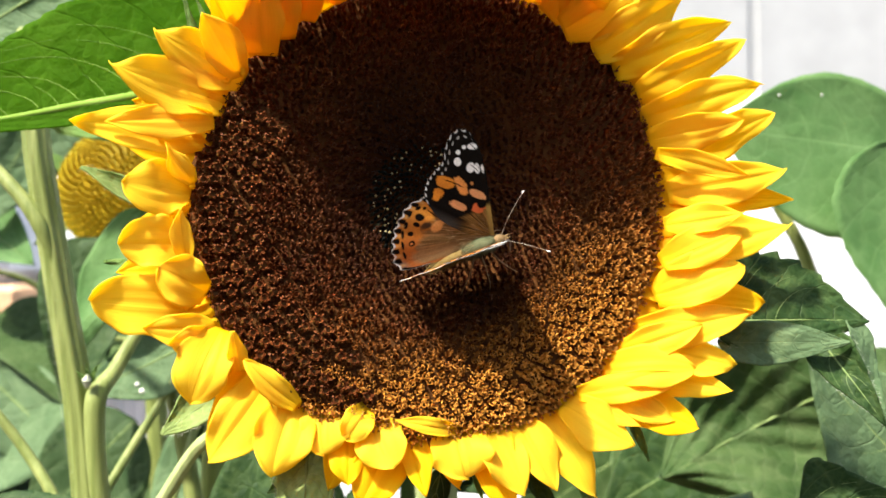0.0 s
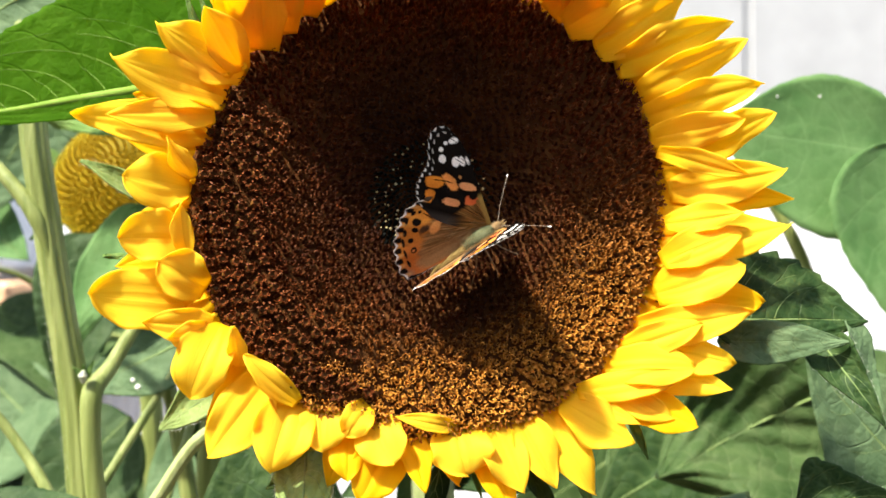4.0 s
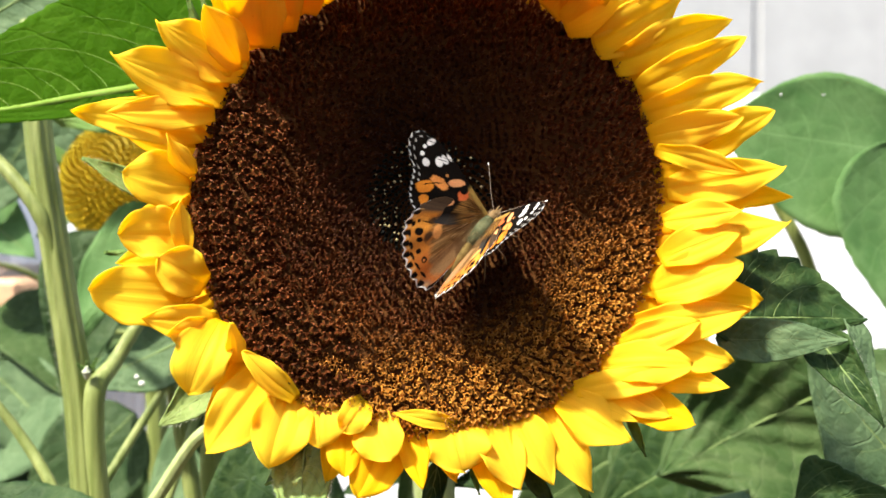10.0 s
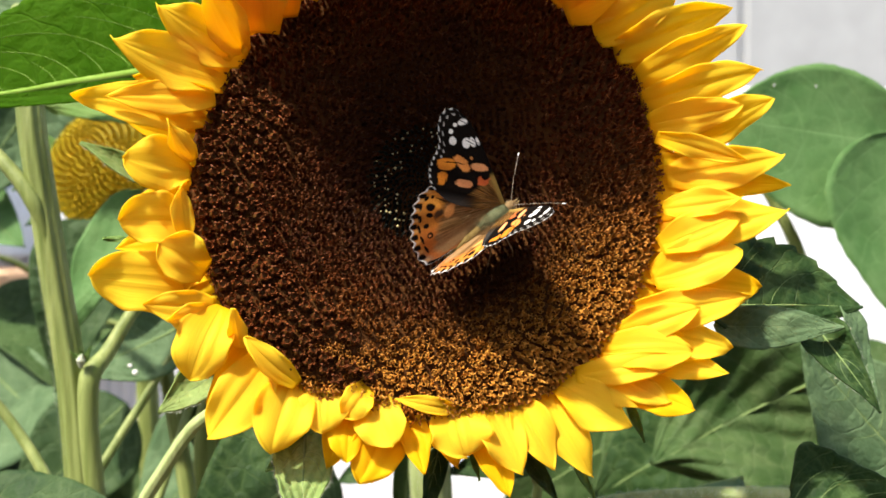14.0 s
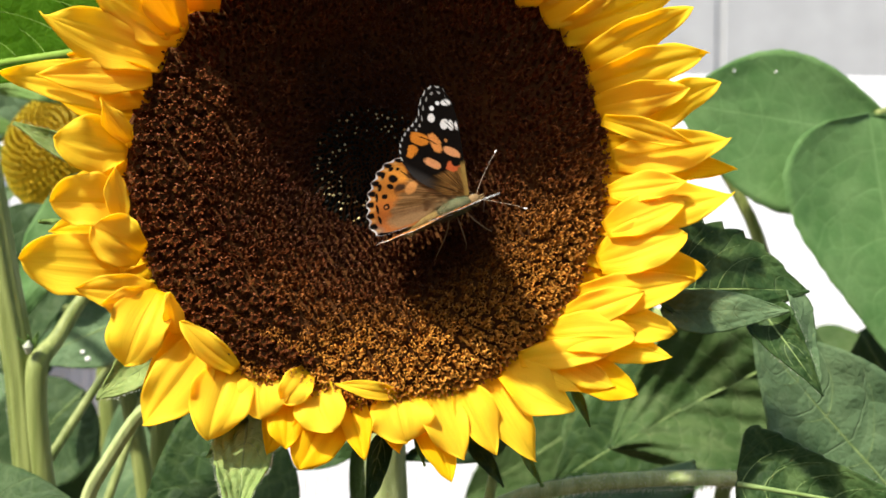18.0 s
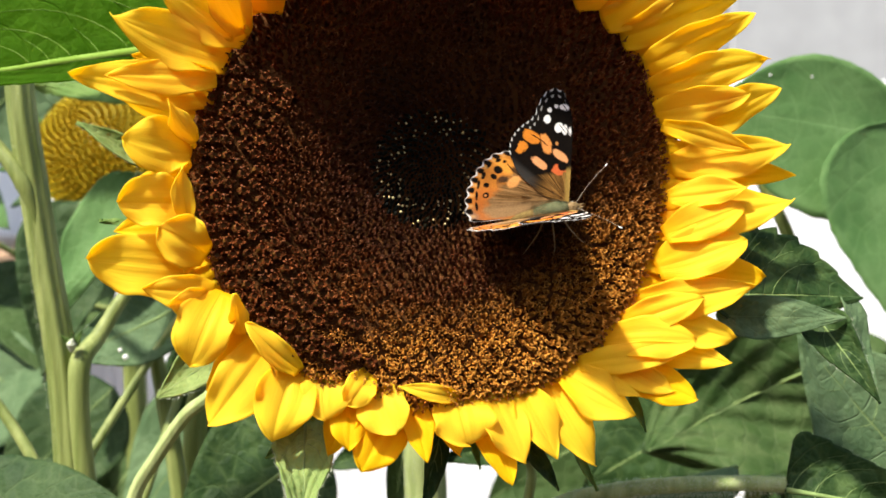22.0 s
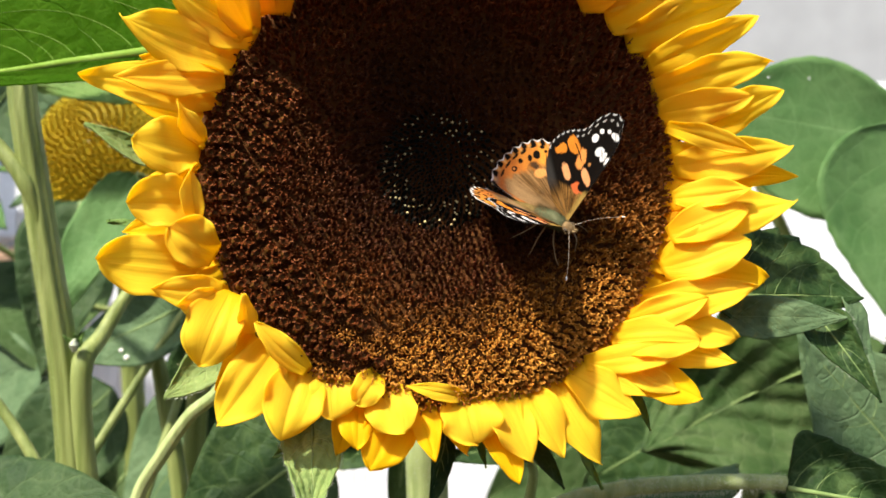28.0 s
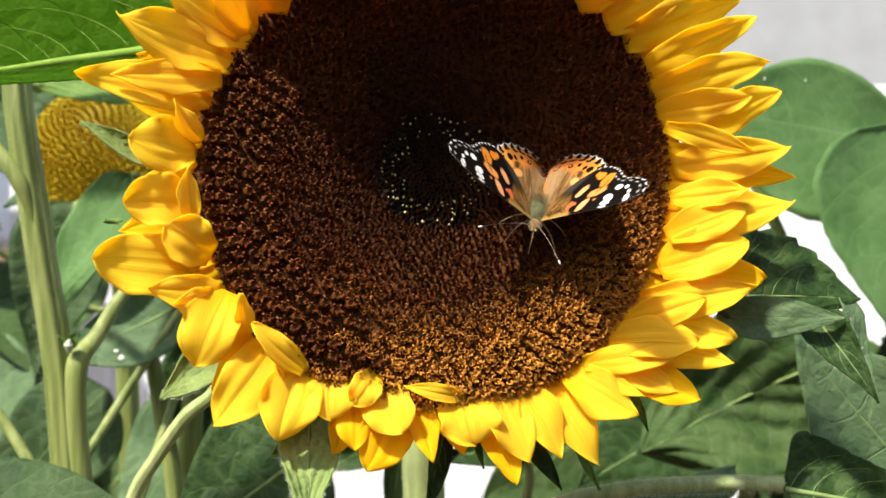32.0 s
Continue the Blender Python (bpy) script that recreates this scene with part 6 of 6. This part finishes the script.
def motions():
    # seconds, x, y and z (mm), heading, lean of the back, pitch, left and right wings raised,
    # left fore- and hindwing swept, right fore- and hindwing swept, hindwings raised further (degrees)
    rows = [
        (0, 9.8, -7.0, 2.0, 16.8, 30.1, 11.9, 49.1, 61.3, -0.8, -1.0, 4.2, -0.7, 0.1),
        (0.5, 10.1, -7.0, 2.5, 21.4, 30.1, 12.2, 47.1, 62.0, -0.7, -0.9, 4.4, -0.7, 0.2),
        (1, 9.7, -7.0, 3.0, 23.2, 30.1, 12.5, 48.4, 63.3, -0.5, -0.9, 4.7, -0.7, 0.4),
        (1.5, 10.5, -7.0, 2.4, 19.6, 30.1, 12.8, 51.1, 65.2, -0.9, -0.5, 5.3, -0.7, 0.6),
        (2, 10.7, -7.0, 2.6, 24.0, 30.2, 12.1, 49.7, 63.0, -0.5, -1.0, 4.6, -0.7, 0.7),
        (2.5, 10.9, -6.9, 2.6, 24.6, 30.3, 11.7, 52.7, 61.6, -0.6, -1.0, 4.1, -0.7, 0.9),
        (3, 10.5, -7.0, 2.8, 27.6, 30.2, 11.6, 50.5, 60.8, -0.4, -1.1, 3.8, -0.8, 1.1),
        (3.5, 9.9, -7.0, 3.1, 30.4, 30.2, 11.6, 46.3, 60.7, -0.4, -1.0, 3.6, -0.8, 1.1),
        (5.5, 9.0, -7.0, 4.0, 37.0, 30.1, 11.6, 50.2, 62.5, -0.5, -1.0, 3.6, -1.3, 1.1),
        (6, 9.2, -7.0, 3.8, 38.7, 30.0, 11.7, 48.9, 63.3, -0.9, -0.8, 3.7, -1.5, 1.1),
        (6.5, 9.2, -7.0, 4.0, 44.4, 30.1, 11.5, 45.3, 62.4, -0.8, -0.5, 3.3, -1.4, 1.2),
        (7, 9.3, -7.0, 4.2, 47.9, 30.4, 11.2, 47.2, 61.9, -0.9, -0.3, 3.0, -1.3, 1.2),
        (7.5, 9.0, -7.0, 4.5, 48.6, 30.3, 11.3, 41.5, 61.5, -0.6, -0.2, 2.9, -1.3, 1.3),
        (8, 9.8, -7.0, 4.8, 49.1, 30.3, 11.2, 49.5, 61.2, -0.3, -0.3, 2.8, -1.4, 1.4),
        (8.5, 10.1, -7.0, 5.0, 49.6, 30.3, 11.3, 41.7, 61.3, -0.3, -0.1, 2.9, -1.5, 1.4),
        (9, 10.4, -7.0, 4.7, 49.8, 30.2, 11.4, 40.0, 61.5, -0.4, 0.1, 3.1, -1.7, 1.5),
        (9.5, 10.3, -7.0, 4.8, 50.5, 30.5, 11.0, 39.0, 60.1, -0.4, 0.1, 2.6, -1.5, 1.6),
        (10, 10.4, -7.0, 4.8, 51.0, 30.8, 10.6, 40.5, 59.0, -0.4, -0.0, 2.3, -1.4, 1.7),
        (10.5, 11.3, -7.0, 5.1, 49.2, 31.3, 10.0, 47.2, 58.1, -0.0, -0.5, 2.0, -1.4, 1.8),
        (11, 11.3, -7.0, 4.9, 47.9, 31.1, 10.2, 45.1, 57.4, 0.1, -0.2, 1.8, -1.4, 1.7),
        (11.5, 11.6, -7.0, 4.8, 44.2, 30.8, 10.7, 46.9, 56.6, -0.1, 0.3, 1.4, -1.2, 1.4),
        (12, 11.2, -7.0, 4.8, 44.0, 30.3, 11.5, 43.1, 55.9, -0.2, 0.9, 1.1, -1.0, 1.0),
        (12.5, 12.9, -7.0, 4.3, 37.8, 29.8, 12.2, 50.8, 55.6, 0.3, 0.8, 0.9, -0.8, 0.6),
        (13, 13.8, -7.0, 4.7, 35.4, 29.7, 12.3, 48.1, 55.5, 0.2, 1.0, 0.7, -0.7, 0.2),
        (13.5, 13.2, -7.0, 4.7, 37.8, 29.6, 12.5, 39.6, 55.3, 0.1, 1.1, 0.6, -0.6, -0.0),
        (14, 13.3, -7.0, 4.5, 35.5, 29.6, 12.6, 44.2, 55.3, 0.1, 1.0, 0.4, -0.6, -0.2),
        (14.5, 14.4, -7.0, 3.8, 29.8, 29.6, 12.4, 40.4, 55.7, -0.1, 1.0, 0.3, -0.5, -0.4),
        (16.5, 17.2, -7.0, 3.7, 22.5, 30.2, 11.1, 32.9, 57.8, -1.2, 0.8, -0.2, -0.5, -0.7),
        (17, 17.9, -7.0, 2.8, 17.4, 30.4, 10.6, 41.7, 58.7, -1.6, 0.8, -0.3, -0.5, -0.8),
        (17.5, 17.7, -6.9, 2.8, 20.3, 30.6, 10.2, 40.0, 59.6, -1.8, 0.6, -0.4, -0.5, -1.0),
        (18, 17.8, -7.0, 2.9, 21.1, 30.8, 9.7, 38.3, 61.0, -2.0, 0.3, -0.6, -0.6, -1.1),
        (18.5, 17.4, -7.0, 2.9, 20.4, 30.7, 9.9, 33.5, 58.7, -1.7, 0.2, -0.4, -0.5, -1.0),
        (19, 18.2, -7.0, 2.1, 12.3, 30.6, 10.0, 43.2, 57.0, -2.0, 0.7, -0.2, -0.4, -1.1),
        (19.5, 20.2, -7.0, 2.6, 9.5, 30.5, 10.3, 40.5, 55.8, -2.3, 1.2, -0.1, -0.3, -1.1),
        (20, 20.6, -7.0, 2.6, 8.1, 30.4, 10.7, 43.7, 55.1, -2.1, 1.1, 0.0, -0.2, -1.1),
        (20.5, 21.5, -7.0, 4.0, 15.8, 30.3, 11.2, 36.7, 55.0, -1.6, 0.9, 0.2, -0.1, -1.2),
        (21, 21.6, -7.0, 5.0, 18.5, 30.3, 11.7, 35.5, 55.2, -1.3, 0.7, 0.3, -0.0, -1.3),
        (21.5, 22.3, -7.0, 6.1, 19.7, 30.3, 12.1, 38.5, 55.4, -1.6, 0.9, 0.5, 0.0, -1.4),
        (22, 26.8, -7.0, 3.2, 4.9, 30.3, 12.3, 29.4, 55.7, -1.5, 0.6, 0.7, 0.1, -1.5),
        (22.5, 27.3, -7.0, 3.3, 10.9, 30.4, 12.8, 36.4, 55.5, -1.1, 0.2, 0.9, 0.2, -1.8),
        (23, 27.3, -6.9, 3.4, 10.6, 30.5, 13.4, 40.1, 55.8, -1.1, 0.1, 1.1, 0.3, -2.1),
        (23.5, 28.2, -6.9, 3.4, 7.9, 30.6, 14.0, 42.9, 56.6, -1.3, 0.1, 1.4, 0.4, -2.4),
        (24, 28.0, -7.0, 3.5, 8.0, 30.8, 14.5, 40.7, 57.2, -1.5, 0.0, 1.8, 0.5, -2.7),
        (24.5, 26.6, -6.9, 4.0, 1.5, 30.8, 14.8, 43.4, 51.9, -0.6, -0.8, 1.7, 0.7, -3.1),
        (25, 25.5, -6.9, 3.8, -3.9, 30.9, 14.9, 36.8, 47.6, -1.1, -0.3, 1.7, 1.0, -3.5),
        (25.5, 26.2, -6.9, 3.0, -19.8, 31.0, 15.1, 53.3, 47.4, -0.9, -0.8, 1.7, 1.3, -4.0),
        (27.5, 24.8, -7.4, 2.3, -37.7, 31.5, 15.2, 29.8, 49.0, -2.1, -1.5, 2.3, 2.8, -5.6),
        (28, 24.8, -7.5, 1.2, -41.4, 31.7, 15.3, 47.7, 49.0, -2.9, -1.4, 2.5, 3.3, -6.1),
        (28.5, 24.3, -7.7, 1.9, -46.1, 31.9, 15.5, 32.9, 49.0, -3.9, -1.3, 2.8, 4.3, -6.0),
        (29, 23.0, -7.7, 1.9, -73.2, 31.0, 14.3, 45.5, 49.1, -6.6, -0.4, 3.2, 5.5, -5.4),
        (29.5, 21.9, -7.7, 2.3, -78.3, 30.9, 14.0, 49.4, 40.4, -8.0, -1.1, 3.5, 6.1, -5.6),
        (30, 21.3, -8.1, 2.0, -87.1, 30.5, 13.3, 52.0, 36.5, -8.7, -2.5, 2.7, 6.0, -6.1),
        (30.5, 21.8, -8.5, 1.2, -90.3, 30.0, 12.7, 61.0, 41.9, -8.8, -3.7, 1.4, 5.7, -6.5),
        (31, 21.5, -8.9, 2.1, -93.8, 30.8, 13.4, 46.9, 34.3, -8.6, -4.6, 0.7, 5.0, -6.9),
        (31.5, 21.5, -9.3, 1.9, -95.6, 31.2, 14.0, 49.3, 38.7, -8.2, -3.7, -0.6, 5.2, -6.5),
        (32, 21.2, -9.7, 2.9, -102.9, 33.0, 15.9, 43.0, 38.8, -6.8, -2.8, -1.3, 5.3, -6.5),
    ]
    walk(butterfly, [(r[0], body_pose(r[1] * 0.001, r[2] * 0.001, 1.5 + r[3] * 0.001, *r[4:7])) for r in rows])
    for s, f, h in WINGS:
        hinge = pose(0.0045 * GROWN, s * 0.0012 * GROWN, 0.001 * GROWN)
        lift, fore, hind = (7, 9, 10) if s > 0 else (8, 11, 12)
        walk(f, [(r[0], hinge @ pose(0, 0, 0, s * r[lift]) @ pose(0, 0, 0, 0, 0, s * r[fore])) for r in rows])
        walk(h, [(r[0], hinge @ pose(0, 0, 0, s * (r[lift] + r[13])) @ pose(0, 0, 0, 0, 0, s * r[hind])) for r in rows])
    for s, feeler in ANTENNAE:
        root = Vector((0.0061, s * 0.0006, 0.0006)) * GROWN
        # one feeler comes down to the disc and swings out late on
        swing = ((0, 0, 0), (25.5, 0, 0), (27.5, 45, -10), (28.5, 42, -15), (29.5, 22, -30), (32, 20, -34)) if s < 0 else ((0, 0, 0), (27.5, 0, 0), (29.0, 12, -8), (32, 14, -12))
        walk(feeler, [(t, pose(*root) @ pose(0, 0, 0, 0, dip, out) @ pose(*-root)) for t, dip, out in swing])
    walk(wasp, [
        (0.0, pose(0.95, 1.2, 1.7748, 0, 0, 200)), (21.4, pose(0.95, 1.2, 1.7748, 0, 0, 200)), (22.3, pose(*(0.1427, 0.02, 1.566), 0, 2, 178)),
        (22.5, pose(*(0.1228, 0.02, 1.5629), 0, -8, 180)), (22.7, pose(*(0.1153, 0.02, 1.5743), 0, 4, 174)), (23.0, pose(*(0.105, 0.02, 1.5857), 0, 0, 175)),
        (23.3, pose(*(0.0914, 0.02, 1.5663), 0, -12, 180)), (23.5, pose(*(0.0994, 0.02, 1.5598), 0, -28, 178)), (23.7, pose(*(0.1131, 0.02, 1.5638), 0, -23, 178)),
        (23.9, pose(*(0.1323, 0.02, 1.5785), 0, 0, 182)), (24.8, pose(0.95, 1.2, 1.7748, 0, 0, 200)), (32.0, pose(0.95, 1.2, 1.7748, 0, 0, 200))])


motions()
